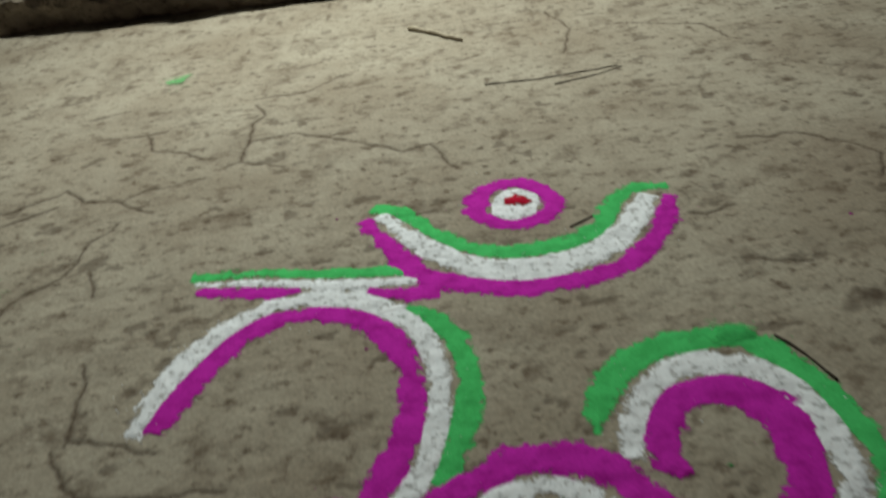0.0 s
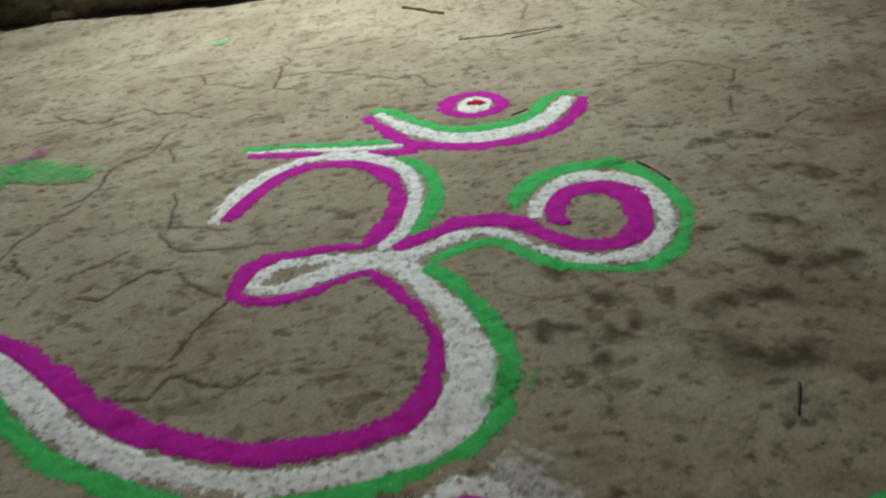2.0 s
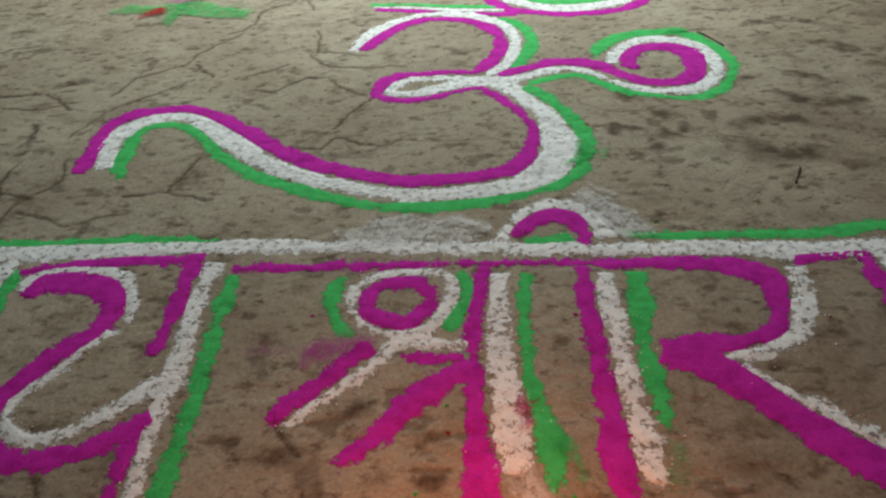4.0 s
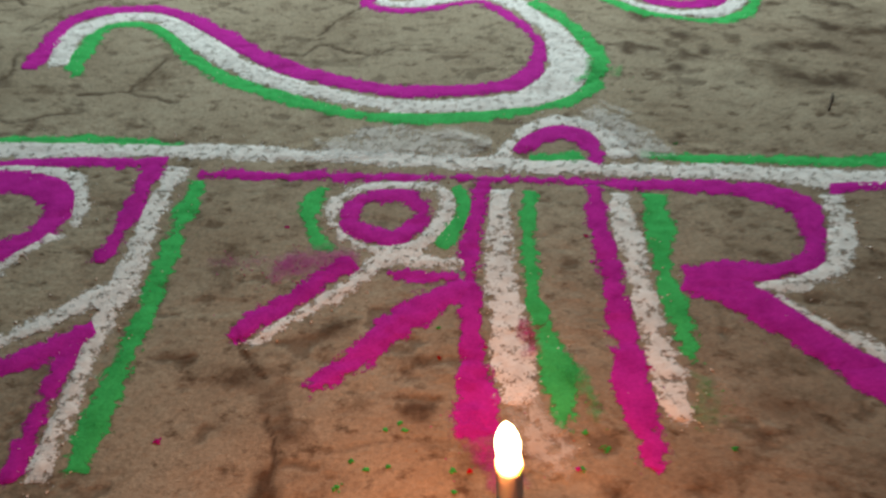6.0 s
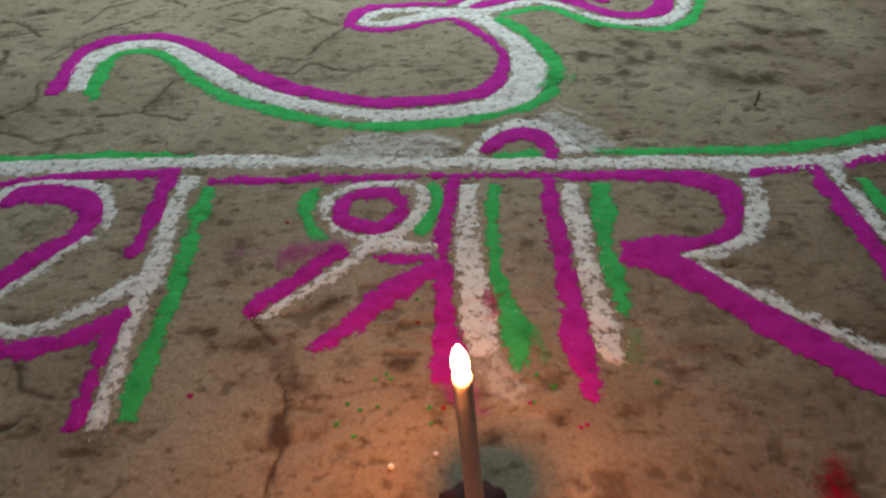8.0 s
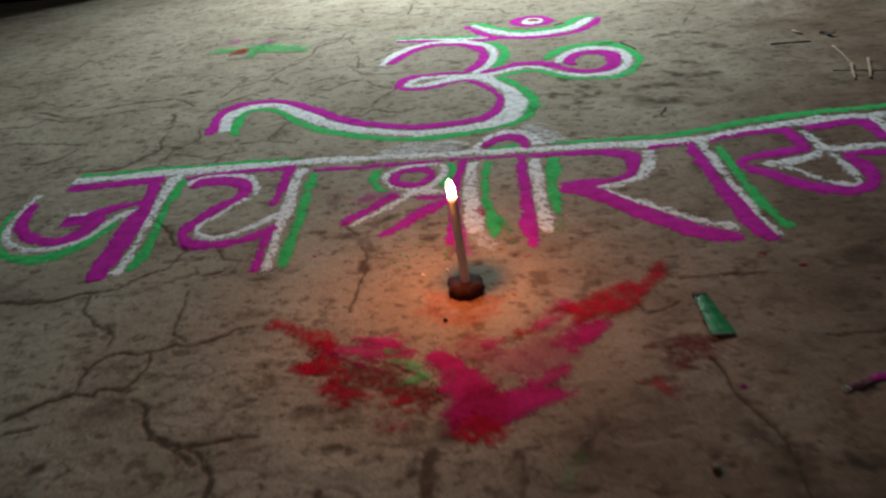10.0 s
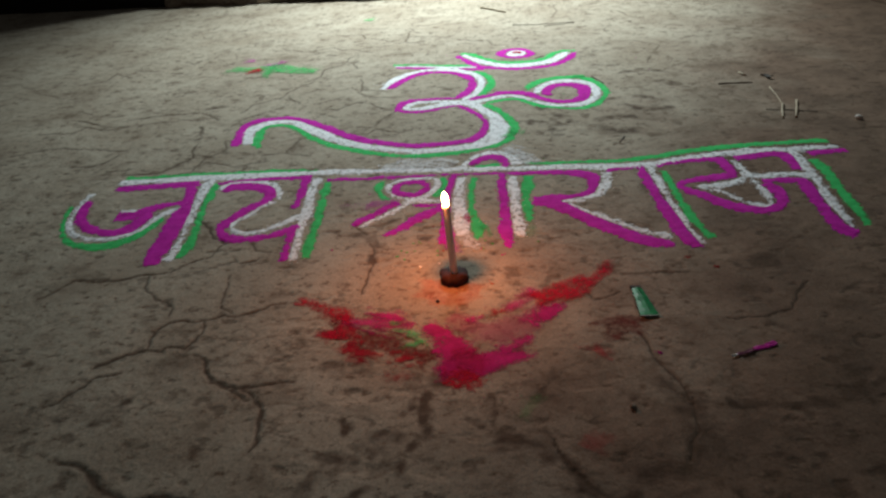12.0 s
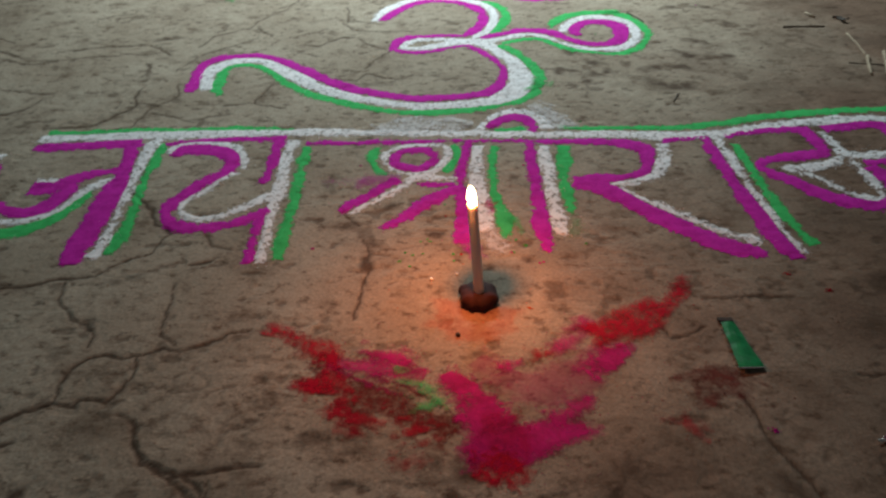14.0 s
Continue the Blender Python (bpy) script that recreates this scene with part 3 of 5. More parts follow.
def line(thing, mat, points):
    """A hand-poured line of powder through a few turning points: x, y and width in metres."""
    kind, gritty = mat.name, mat.name == "white_powder"
    x, y, inside, _, _ = ribbon(points, 0.0028, 0.007)
    inside = inside + 0.0035 * fbm(x, y, 0.06, 97, 3) + 0.0045 * fbm(x, y, 0.013, 113, 3)
    lump = fbm(x, y, 0.011, 101, 3)
    heap = np.clip(inside / 0.006, 0, 1)
    cover = (0.35 + 0.65 * heap) * LIFT[kind] + heap * (0.0003 + (0.0016 if gritty else 0.0005) * np.abs(lump))
    fringe = np.full_like(x, 2.4 if gritty else 2.0)
    sheet(WORD[kind], x, y, ground_at(x, y) + cover, mat, thing, None, (("pour", inside * 1000), ("fringe", fringe), ("lace", np.full_like(x, 1.5)), ("veil", np.ones_like(x)), ("grit", np.full_like(x, 0.50 if thing is om else 0.66 if thing is headline else 0.78))))
    loose = GRAINS.setdefault((thing, kind), [])
    way = smooth_way(points, 0.004)
    rng = np.random.default_rng(len(loose) + int(abs(points[0][0]) * 1e5))
    for px, py, w in way:
        for _ in range(4 if gritty else 1):
            if rng.random() < (0.6 if gritty else 0.2):
                loose.append((px + rng.normal(0, 0.55 * w + 0.002), py + rng.normal(0, 0.55 * w + 0.002), rng.uniform(0.0004, 0.0016 if gritty else 0.0010)))


STACK = []


def smear(thing, mat, points, veil=None, streaky=1.0):
    """Powder rubbed thin into the earth, with gaps and streaks."""
    mat = CRIMSON if thing.name.startswith("burst") and mat is PINK else mat
    x, y, inside, gone, across = ribbon(points, 0.0035, 0.018)
    streak = fbm(gone * 0.16 + 7 * points[0][0], across, 0.011, 197, 4)
    inside = inside + 0.012 * fbm(x, y, 0.05, 191, 4) + 0.026 * streaky * streak + 0.004
    STACK.append(mat)
    cover = 0.0003 + 0.00006 * len(STACK)
    sheet(WORD[mat.name].replace("line", "smear"), x, y, ground_at(x, y) + cover, mat, thing, inside > -0.005, (("pour", np.minimum(inside * 1000, 14.0 if mat is CRIMSON else 6.0 if mat is MAROON else 10.0)), ("fringe", np.full_like(x, 14.0)), ("lace", np.full_like(x, 0.38)), ("veil", np.full_like(x, veil or VEIL[mat.name])), ("grit", np.full_like(x, 0.7))))
    loose = GRAINS.setdefault((thing, mat.name), [])
    rng = np.random.default_rng(len(loose) + int(abs(points[0][0]) * 1e5))
    for px, py, w in smooth_way(points, 0.004):
        for _ in range(3):
            loose.append((px + rng.normal(0, 0.8 * w + 0.006), py + rng.normal(0, 0.8 * w + 0.006), rng.uniform(0.0004, 0.0011)))


def grains(name, rows, mat, parent=None):
    """Loose grains and crumbs of powder on the ground."""
    shape = np.array([(1, 0, 0), (-0.5, 0.9, 0), (-0.5, -0.9, 0), (0.1, 0.1, 0.9), (0, 0, -0.9)])
    faces = [(0, 1, 3), (1, 2, 3), (2, 0, 3), (1, 0, 4), (2, 1, 4), (0, 2, 4)]
    rng = np.random.default_rng(len(rows))
    verts, tris = [], []
    for k, (x, y, r) in enumerate(rows):
        a = rng.uniform(0, 6.3)
        turn = np.array([(math.cos(a), -math.sin(a), 0), (math.sin(a), math.cos(a), 0), (0, 0, 0.7)])
        z = float(ground_at(np.array([x]), np.array([y]))[0])
        verts += (shape * r * rng.uniform(0.6, 1.3, (5, 1)) @ turn.T + (x, y, z + 0.3 * r)).tolist()
        tris += [tuple(5 * k + i for i in f) for f in faces]
    mesh = bpy.data.meshes.new(name)
    mesh.from_pydata(verts, [], tris)
    for key, value in (("pour", 50.0), ("fringe", 1.0), ("lace", 0.0), ("veil", 1.0)):
        mesh.attributes.new(key, "FLOAT", "POINT").data.foreach_set("value", np.full(len(verts), value, np.float32))
    mesh.materials.append(mat)
    ob = new(name, mesh)
    ob.parent = parent
    return ob


LETTERS = "powder letters on the ground"
om = empty("om_sign", "large om sign poured in pink, white and green powder on earth", "powder drawing")
headline = empty("headline", "long straight head line of white, pink and green powder", "powder drawing")
ja = empty("powder_letter", "letter ja in pink, white and green powder on earth", "powder letter", group=LETTERS)
ya = empty("powder_letter", "letter ya in pink, white and green powder on earth", "powder letter", group=LETTERS)
shri = empty("powder_letter", "compound letter shri in pink, white and green powder behind the candle", "powder letter", group=LETTERS)
ra = empty("powder_letter", "letter ra in pink and white powder on earth", "powder letter", group=LETTERS)
aa = empty("powder_letter", "long vowel stroke in pink, white and green powder", "powder letter", group=LETTERS)
ma = empty("powder_letter", "letter ma in pink, white and green powder on earth", "powder letter", group=LETTERS)
burst = empty("burst_of_powder", "crimson and red powder rubbed into earth before the candle", "powder stain")
patch = empty("patch_of_powder", "small smeared patch of green powder with red traces", "powder stain")

line(om, GREEN, [(-0.024, 0.907, 0.019), (0.012, 0.886, 0.022), (0.05, 0.826, 0.023), (0.099, 0.782, 0.028), (0.157, 0.768, 0.03), (0.209, 0.775, 0.031), (0.244, 0.8, 0.028), (0.27, 0.841, 0.023), (0.297, 0.86, 0.024), (0.337, 0.856, 0.021)])
line(om, WHITE, [(-0.015, 0.885, 0.019), (0.02, 0.83, 0.029), (0.057, 0.782, 0.035), (0.104, 0.744, 0.04), (0.161, 0.735, 0.042), (0.213, 0.746, 0.039), (0.256, 0.773, 0.037), (0.291, 0.814, 0.033), (0.311, 0.841, 0.026)])
line(om, PINK, [(-0.036, 0.88, 0.018), (-0.002, 0.81, 0.025), (0.03, 0.755, 0.032), (0.078, 0.723, 0.029), (0.14, 0.704, 0.027), (0.197, 0.705, 0.026), (0.249, 0.719, 0.029), (0.285, 0.75, 0.028), (0.312, 0.788, 0.027), (0.332, 0.835, 0.021)])
line(om, PINK, [(0.098, 0.874, 0.038), (0.125, 0.907, 0.026), (0.156, 0.913, 0.025), (0.187, 0.888, 0.023), (0.199, 0.852, 0.024), (0.174, 0.827, 0.024), (0.143, 0.822, 0.02), (0.113, 0.841, 0.022), (0.098, 0.874, 0.033)])
line(om, WHITE, [(0.126, 0.871, 0.046), (0.15, 0.865, 0.076), (0.177, 0.858, 0.046)])
line(om, RED, [(0.14, 0.872, 0.017), (0.155, 0.87, 0.027), (0.168, 0.862, 0.014)])
line(om, GREEN, [(-0.237, 0.807, 0.015), (-0.173, 0.8, 0.018), (-0.087, 0.784, 0.018), (-0.003, 0.767, 0.018), (0.02, 0.756, 0.01)])
line(om, WHITE, [(-0.229, 0.792, 0.007), (-0.162, 0.781, 0.014), (-0.069, 0.757, 0.021), (-0.003, 0.748, 0.018), (0.023, 0.746, 0.011)])
line(om, PINK, [(-0.228, 0.778, 0.017), (-0.169, 0.765, 0.021), (-0.119, 0.756, 0.021), (-0.109, 0.761, 0.01)])
line(om, PINK, [(-0.032, 0.739, 0.016), (0.005, 0.725, 0.023), (0.045, 0.72, 0.03)])
line(om, PINK, [(-0.231, 0.577, 0.023), (-0.217, 0.611, 0.029), (-0.194, 0.655, 0.027), (-0.168, 0.689, 0.029), (-0.131, 0.712, 0.027), (-0.091, 0.713, 0.026), (-0.043, 0.695, 0.025), (-0.012, 0.662, 0.026), (0.004, 0.617, 0.026), (0.006, 0.569, 0.026), (-0.006, 0.521, 0.029), (-0.023, 0.49, 0.028), (-0.039, 0.465, 0.019)])
line(om, WHITE, [(-0.251, 0.577, 0.014), (-0.237, 0.622, 0.026), (-0.215, 0.667, 0.031), (-0.185, 0.703, 0.03), (-0.149, 0.73, 0.027), (-0.101, 0.738, 0.031), (-0.052, 0.73, 0.031), (-0.004, 0.698, 0.025), (0.022, 0.657, 0.023), (0.033, 0.61, 0.022), (0.031, 0.557, 0.022), (0.017, 0.504, 0.022), (-0, 0.474, 0.021), (-0.02, 0.451, 0.021)])
line(om, GREEN, [(0.008, 0.701, 0.015), (0.042, 0.668, 0.024), (0.059, 0.626, 0.02), (0.059, 0.577, 0.022), (0.047, 0.528, 0.026), (0.033, 0.495, 0.025), (0.019, 0.479, 0.013)])
line(om, PINK, [(-0.039, 0.465, 0.019), (-0.084, 0.471, 0.02), (-0.129, 0.47, 0.022), (-0.166, 0.459, 0.028), (-0.187, 0.434, 0.03), (-0.197, 0.407, 0.021), (-0.181, 0.385, 0.014), (-0.148, 0.377, 0.018), (-0.114, 0.378, 0.019), (-0.08, 0.394, 0.019), (-0.056, 0.403, 0.017), (-0.032, 0.401, 0.017), (-0.008, 0.367, 0.021), (0.013, 0.329, 0.021), (0.028, 0.291, 0.018), (0.035, 0.254, 0.016), (0.022, 0.193, 0.027), (-0.001, 0.162, 0.029), (-0.032, 0.149, 0.026), (-0.078, 0.141, 0.027), (-0.13, 0.142, 0.029)])
line(om, WHITE, [(-0.039, 0.439, 0.026), (-0.077, 0.447, 0.028), (-0.115, 0.451, 0.025), (-0.152, 0.448, 0.026), (-0.172, 0.426, 0.022), (-0.173, 0.407, 0.017), (-0.145, 0.399, 0.022), (-0.116, 0.403, 0.029), (-0.081, 0.415, 0.036), (-0.051, 0.427, 0.034), (-0.02, 0.432, 0.04), (-0.002, 0.417, 0.037), (0.021, 0.379, 0.033), (0.042, 0.336, 0.037), (0.06, 0.293, 0.038), (0.066, 0.214, 0.052), (0.053, 0.168, 0.052), (0.025, 0.133, 0.041)])
line(om, PINK, [(-0.004, 0.453, 0.019), (0.025, 0.461, 0.027), (0.059, 0.478, 0.028), (0.093, 0.489, 0.03), (0.132, 0.483, 0.032), (0.163, 0.468, 0.03), (0.183, 0.441, 0.028), (0.206, 0.415, 0.029), (0.237, 0.399, 0.028), (0.267, 0.398, 0.03), (0.294, 0.413, 0.033), (0.309, 0.448, 0.035), (0.314, 0.495, 0.042), (0.294, 0.522, 0.041), (0.266, 0.533, 0.033), (0.236, 0.527, 0.035), (0.215, 0.504, 0.032), (0.207, 0.476, 0.027), (0.215, 0.453, 0.015)])
line(om, WHITE, [(0.005, 0.425, 0.029), (0.037, 0.439, 0.024), (0.07, 0.456, 0.023), (0.103, 0.461, 0.02), (0.133, 0.449, 0.018), (0.16, 0.42, 0.018), (0.186, 0.394, 0.018), (0.217, 0.372, 0.02), (0.251, 0.365, 0.023), (0.284, 0.372, 0.027), (0.311, 0.389, 0.026), (0.332, 0.421, 0.027), (0.34, 0.471, 0.031), (0.332, 0.519, 0.032), (0.307, 0.551, 0.028), (0.274, 0.563, 0.03), (0.236, 0.558, 0.03), (0.205, 0.531, 0.027), (0.187, 0.498, 0.024), (0.18, 0.475, 0.017)])
line(om, GREEN, [(0.041, 0.413, 0.019), (0.067, 0.423, 0.019), (0.106, 0.434, 0.022), (0.13, 0.429, 0.023), (0.151, 0.406, 0.022), (0.181, 0.373, 0.019), (0.219, 0.356, 0.018), (0.251, 0.344, 0.016), (0.287, 0.346, 0.019), (0.32, 0.363, 0.023), (0.345, 0.397, 0.018), (0.364, 0.442, 0.019), (0.363, 0.478, 0.023), (0.355, 0.524, 0.023), (0.339, 0.562, 0.028), (0.317, 0.586, 0.031), (0.282, 0.594, 0.028), (0.236, 0.59, 0.031), (0.195, 0.567, 0.031), (0.167, 0.533, 0.027), (0.159, 0.504, 0.014)])
line(om, PINK, [(-0.078, 0.141, 0.027), (-0.13, 0.142, 0.028), (-0.183, 0.159, 0.027), (-0.24, 0.187, 0.028), (-0.293, 0.22, 0.028), (-0.332, 0.253, 0.028), (-0.375, 0.296, 0.029), (-0.425, 0.344, 0.027), (-0.478, 0.379, 0.025), (-0.523, 0.382, 0.028), (-0.567, 0.37, 0.033), (-0.593, 0.336, 0.025), (-0.589, 0.241, 0.03), (-0.586, 0.197, 0.022)])
line(om, WHITE, [(0.066, 0.214, 0.043), (0.053, 0.168, 0.052), (0.025, 0.133, 0.046), (-0.015, 0.115, 0.031), (-0.06, 0.108, 0.029), (-0.116, 0.11, 0.027), (-0.168, 0.121, 0.026), (-0.221, 0.142, 0.025), (-0.278, 0.17, 0.027), (-0.333, 0.21, 0.034), (-0.38, 0.258, 0.041), (-0.426, 0.308, 0.035), (-0.474, 0.352, 0.026), (-0.514, 0.356, 0.034), (-0.548, 0.34, 0.038), (-0.568, 0.313, 0.042), (-0.575, 0.275, 0.035), (-0.555, 0.208, 0.024)])
line(om, GREEN, [(0.032, 0.397, 0.032), (0.06, 0.364, 0.028), (0.084, 0.309, 0.023), (0.101, 0.254, 0.025), (0.104, 0.212, 0.018), (0.083, 0.149, 0.021), (0.063, 0.125, 0.022), (0.029, 0.111, 0.016), (-0.004, 0.097, 0.018), (-0.048, 0.086, 0.022), (-0.104, 0.082, 0.023), (-0.165, 0.089, 0.019), (-0.224, 0.111, 0.022), (-0.272, 0.136, 0.023), (-0.331, 0.17, 0.024), (-0.383, 0.215, 0.023), (-0.42, 0.26, 0.022), (-0.457, 0.308, 0.018), (-0.498, 0.332, 0.019), (-0.535, 0.326, 0.027), (-0.544, 0.301, 0.023), (-0.539, 0.261, 0.025), (-0.538, 0.218, 0.025), (-0.522, 0.184, 0.014)])
line(headline, WHITE, [(-0.804, 0.018, 0.028), (-0.612, 0.022, 0.032), (-0.391, 0.021, 0.031), (-0.251, 0.016, 0.023), (-0.137, 0.004, 0.024), (-0.025, -0.008, 0.024), (0.085, -0.015, 0.024), (0.193, -0.019, 0.027), (0.351, -0.031, 0.031), (0.477, -0.008, 0.028), (0.602, 0.004, 0.029), (0.724, 0.007, 0.026), (0.786, 0.01, 0.017)])
line(headline, GREEN, [(-0.796, 0.04, 0.019), (-0.588, 0.04, 0.018), (-0.434, 0.037, 0.023), (-0.353, 0.033, 0.011)])
line(headline, GREEN, [(0.116, 0.012, 0.015), (0.173, 0.005, 0.015), (0.229, 0.004, 0.018), (0.313, 0.001, 0.02), (0.389, 0.007, 0.023), (0.488, 0.03, 0.026), (0.614, 0.04, 0.027), (0.74, 0.046, 0.024), (0.775, 0.042, 0.016)])
line(headline, PINK, [(-0.322, -0.023, 0.012), (-0.267, -0.023, 0.014), (-0.19, -0.025, 0.016), (-0.123, -0.029, 0.012), (-0.052, -0.033, 0.012), (0.018, -0.036, 0.012), (0.074, -0.039, 0.015)])
line(ja, PINK, [(-0.799, -0.013, 0.026), (-0.712, -0.012, 0.033), (-0.615, -0.003, 0.027)])
line(ja, PINK, [(-0.625, -0.011, 0.027), (-0.618, -0.056, 0.026), (-0.612, -0.096, 0.026), (-0.606, -0.147, 0.038), (-0.604, -0.206, 0.044), (-0.602, -0.261, 0.045), (-0.601, -0.312, 0.041), (-0.6, -0.357, 0.027)])
line(ja, WHITE, [(-0.588, 0.009, 0.024), (-0.592, -0.045, 0.024), (-0.587, -0.111, 0.019), (-0.582, -0.161, 0.016), (-0.577, -0.219, 0.015), (-0.571, -0.274, 0.017), (-0.569, -0.324, 0.021), (-0.574, -0.343, 0.022)])
line(ja, GREEN, [(-0.573, -0.01, 0.017), (-0.569, -0.074, 0.02), (-0.567, -0.125, 0.016), (-0.559, -0.186, 0.015), (-0.551, -0.243, 0.019), (-0.548, -0.296, 0.026), (-0.552, -0.335, 0.019)])
line(ja, PINK, [(-0.745, -0.148, 0.041), (-0.708, -0.146, 0.044), (-0.691, -0.13, 0.038), (-0.663, -0.11, 0.028), (-0.62, -0.098, 0.023)])
line(ja, WHITE, [(-0.743, -0.131, 0.013), (-0.72, -0.13, 0.019), (-0.698, -0.127, 0.013)])
line(ja, PINK, [(-0.838, -0.069, 0.016), (-0.835, -0.103, 0.031), (-0.817, -0.154, 0.026), (-0.783, -0.197, 0.029), (-0.74, -0.218, 0.032), (-0.707, -0.216, 0.036), (-0.688, -0.195, 0.04), (-0.681, -0.165, 0.031), (-0.681, -0.141, 0.018)])
line(ja, WHITE, [(-0.844, -0.036, 0.013), (-0.85, -0.076, 0.014), (-0.844, -0.128, 0.015), (-0.838, -0.169, 0.013), (-0.809, -0.213, 0.014), (-0.756, -0.243, 0.018), (-0.712, -0.244, 0.019), (-0.677, -0.223, 0.019), (-0.662, -0.19, 0.021), (-0.647, -0.156, 0.019), (-0.618, -0.121, 0.015)])
line(ja, GREEN, [(-0.869, -0.088, 0.008), (-0.85, -0.164, 0.012), (-0.823, -0.223, 0.012), (-0.785, -0.262, 0.019), (-0.742, -0.274, 0.029), (-0.701, -0.268, 0.034), (-0.67, -0.241, 0.031), (-0.65, -0.191, 0.023), (-0.645, -0.161, 0.014)])
line(ya, PINK, [(-0.569, -0.013, 0.012), (-0.479, -0.001, 0.018), (-0.361, -0, 0.024)])
line(ya, PINK, [(-0.541, -0.057, 0.022), (-0.531, -0.036, 0.036), (-0.495, -0.034, 0.037), (-0.454, -0.051, 0.035), (-0.436, -0.08, 0.022), (-0.444, -0.118, 0.028), (-0.466, -0.146, 0.026), (-0.485, -0.18, 0.028), (-0.501, -0.214, 0.028), (-0.497, -0.247, 0.019), (-0.471, -0.271, 0.025), (-0.432, -0.275, 0.022), (-0.392, -0.266, 0.022), (-0.365, -0.246, 0.022), (-0.346, -0.232, 0.022)])
line(ya, WHITE, [(-0.552, -0.048, 0.016), (-0.542, -0.018, 0.018), (-0.501, -0.014, 0.017), (-0.448, -0.027, 0.017), (-0.421, -0.068, 0.012), (-0.413, -0.1, 0.011)])
line(ya, WHITE, [(-0.427, -0.117, 0.011), (-0.456, -0.164, 0.011), (-0.482, -0.204, 0.014), (-0.479, -0.229, 0.008), (-0.458, -0.25, 0.014), (-0.428, -0.252, 0.018), (-0.395, -0.233, 0.018), (-0.363, -0.202, 0.022), (-0.339, -0.18, 0.027)])
line(ya, PINK, [(-0.369, -0.008, 0.019), (-0.37, -0.05, 0.021), (-0.369, -0.104, 0.021), (-0.371, -0.154, 0.016)])
line(ya, PINK, [(-0.357, -0.229, 0.019), (-0.355, -0.289, 0.018), (-0.353, -0.339, 0.017), (-0.352, -0.364, 0.013)])
line(ya, WHITE, [(-0.347, -0.01, 0.022), (-0.349, -0.066, 0.021), (-0.345, -0.131, 0.019), (-0.343, -0.192, 0.022), (-0.343, -0.248, 0.016), (-0.338, -0.311, 0.015), (-0.335, -0.364, 0.015)])
line(ya, GREEN, [(-0.319, -0.033, 0.014), (-0.32, -0.095, 0.017), (-0.313, -0.17, 0.019), (-0.312, -0.25, 0.019), (-0.314, -0.313, 0.02), (-0.313, -0.356, 0.017)])
line(shri, PINK, [(-0.168, -0.094, 0.018), (-0.162, -0.071, 0.023), (-0.14, -0.058, 0.024), (-0.113, -0.063, 0.024), (-0.101, -0.084, 0.016), (-0.109, -0.106, 0.021), (-0.123, -0.12, 0.021), (-0.145, -0.117, 0.024), (-0.163, -0.106, 0.02), (-0.168, -0.094, 0.017)])
line(shri, WHITE, [(-0.182, -0.088, 0.012), (-0.177, -0.061, 0.015), (-0.15, -0.045, 0.015), (-0.113, -0.045, 0.017), (-0.085, -0.053, 0.016), (-0.078, -0.077, 0.012), (-0.087, -0.106, 0.015), (-0.102, -0.131, 0.015), (-0.122, -0.141, 0.016), (-0.143, -0.137, 0.014), (-0.165, -0.124, 0.013), (-0.179, -0.106, 0.011), (-0.182, -0.088, 0.01)])
line(shri, GREEN, [(-0.195, -0.045, 0.016), (-0.205, -0.069, 0.021), (-0.202, -0.099, 0.019), (-0.19, -0.124, 0.02), (-0.178, -0.141, 0.012)])
line(shri, GREEN, [(-0.074, -0.049, 0.011), (-0.063, -0.069, 0.015), (-0.065, -0.095, 0.014), (-0.076, -0.117, 0.02), (-0.085, -0.134, 0.014)])
line(shri, WHITE, [(-0.101, -0.137, 0.017), (-0.134, -0.15, 0.024), (-0.148, -0.172, 0.019), (-0.169, -0.193, 0.016), (-0.192, -0.215, 0.013), (-0.214, -0.235, 0.013), (-0.225, -0.245, 0.007)])
line(shri, WHITE, [(-0.121, -0.152, 0.011), (-0.093, -0.152, 0.014), (-0.065, -0.157, 0.012)])
line(shri, PINK, [(-0.156, -0.154, 0.024), (-0.176, -0.169, 0.023), (-0.196, -0.193, 0.023), (-0.215, -0.212, 0.023), (-0.232, -0.23, 0.02), (-0.24, -0.24, 0.012)])
line(shri, PINK, [(-0.128, -0.168, 0.008), (-0.101, -0.171, 0.01), (-0.069, -0.175, 0.014)])
line(shri, PINK, [(-0.063, -0.181, 0.026), (-0.092, -0.204, 0.028), (-0.117, -0.225, 0.026), (-0.14, -0.255, 0.022), (-0.159, -0.275, 0.017), (-0.174, -0.288, 0.006)])
line(shri, PINK, [(-0.046, -0.04, 0.017), (-0.05, -0.08, 0.016), (-0.058, -0.124, 0.017), (-0.059, -0.157, 0.016), (-0.059, -0.192, 0.017), (-0.059, -0.235, 0.018), (-0.059, -0.273, 0.02), (-0.055, -0.302, 0.027), (-0.055, -0.325, 0.028)])
line(shri, WHITE, [(-0.028, -0.053, 0.023), (-0.03, -0.095, 0.022), (-0.034, -0.144, 0.023), (-0.034, -0.181, 0.027), (-0.033, -0.22, 0.03), (-0.03, -0.254, 0.032), (-0.027, -0.281, 0.027), (-0.028, -0.302, 0.023)])
line(shri, GREEN, [(-0.002, -0.053, 0.014), (-0.008, -0.11, 0.017), (-0.009, -0.163, 0.016), (-0.009, -0.204, 0.014), (-0.002, -0.24, 0.023), (0.001, -0.273, 0.028), (0, -0.298, 0.023), (-0.001, -0.322, 0.009)])
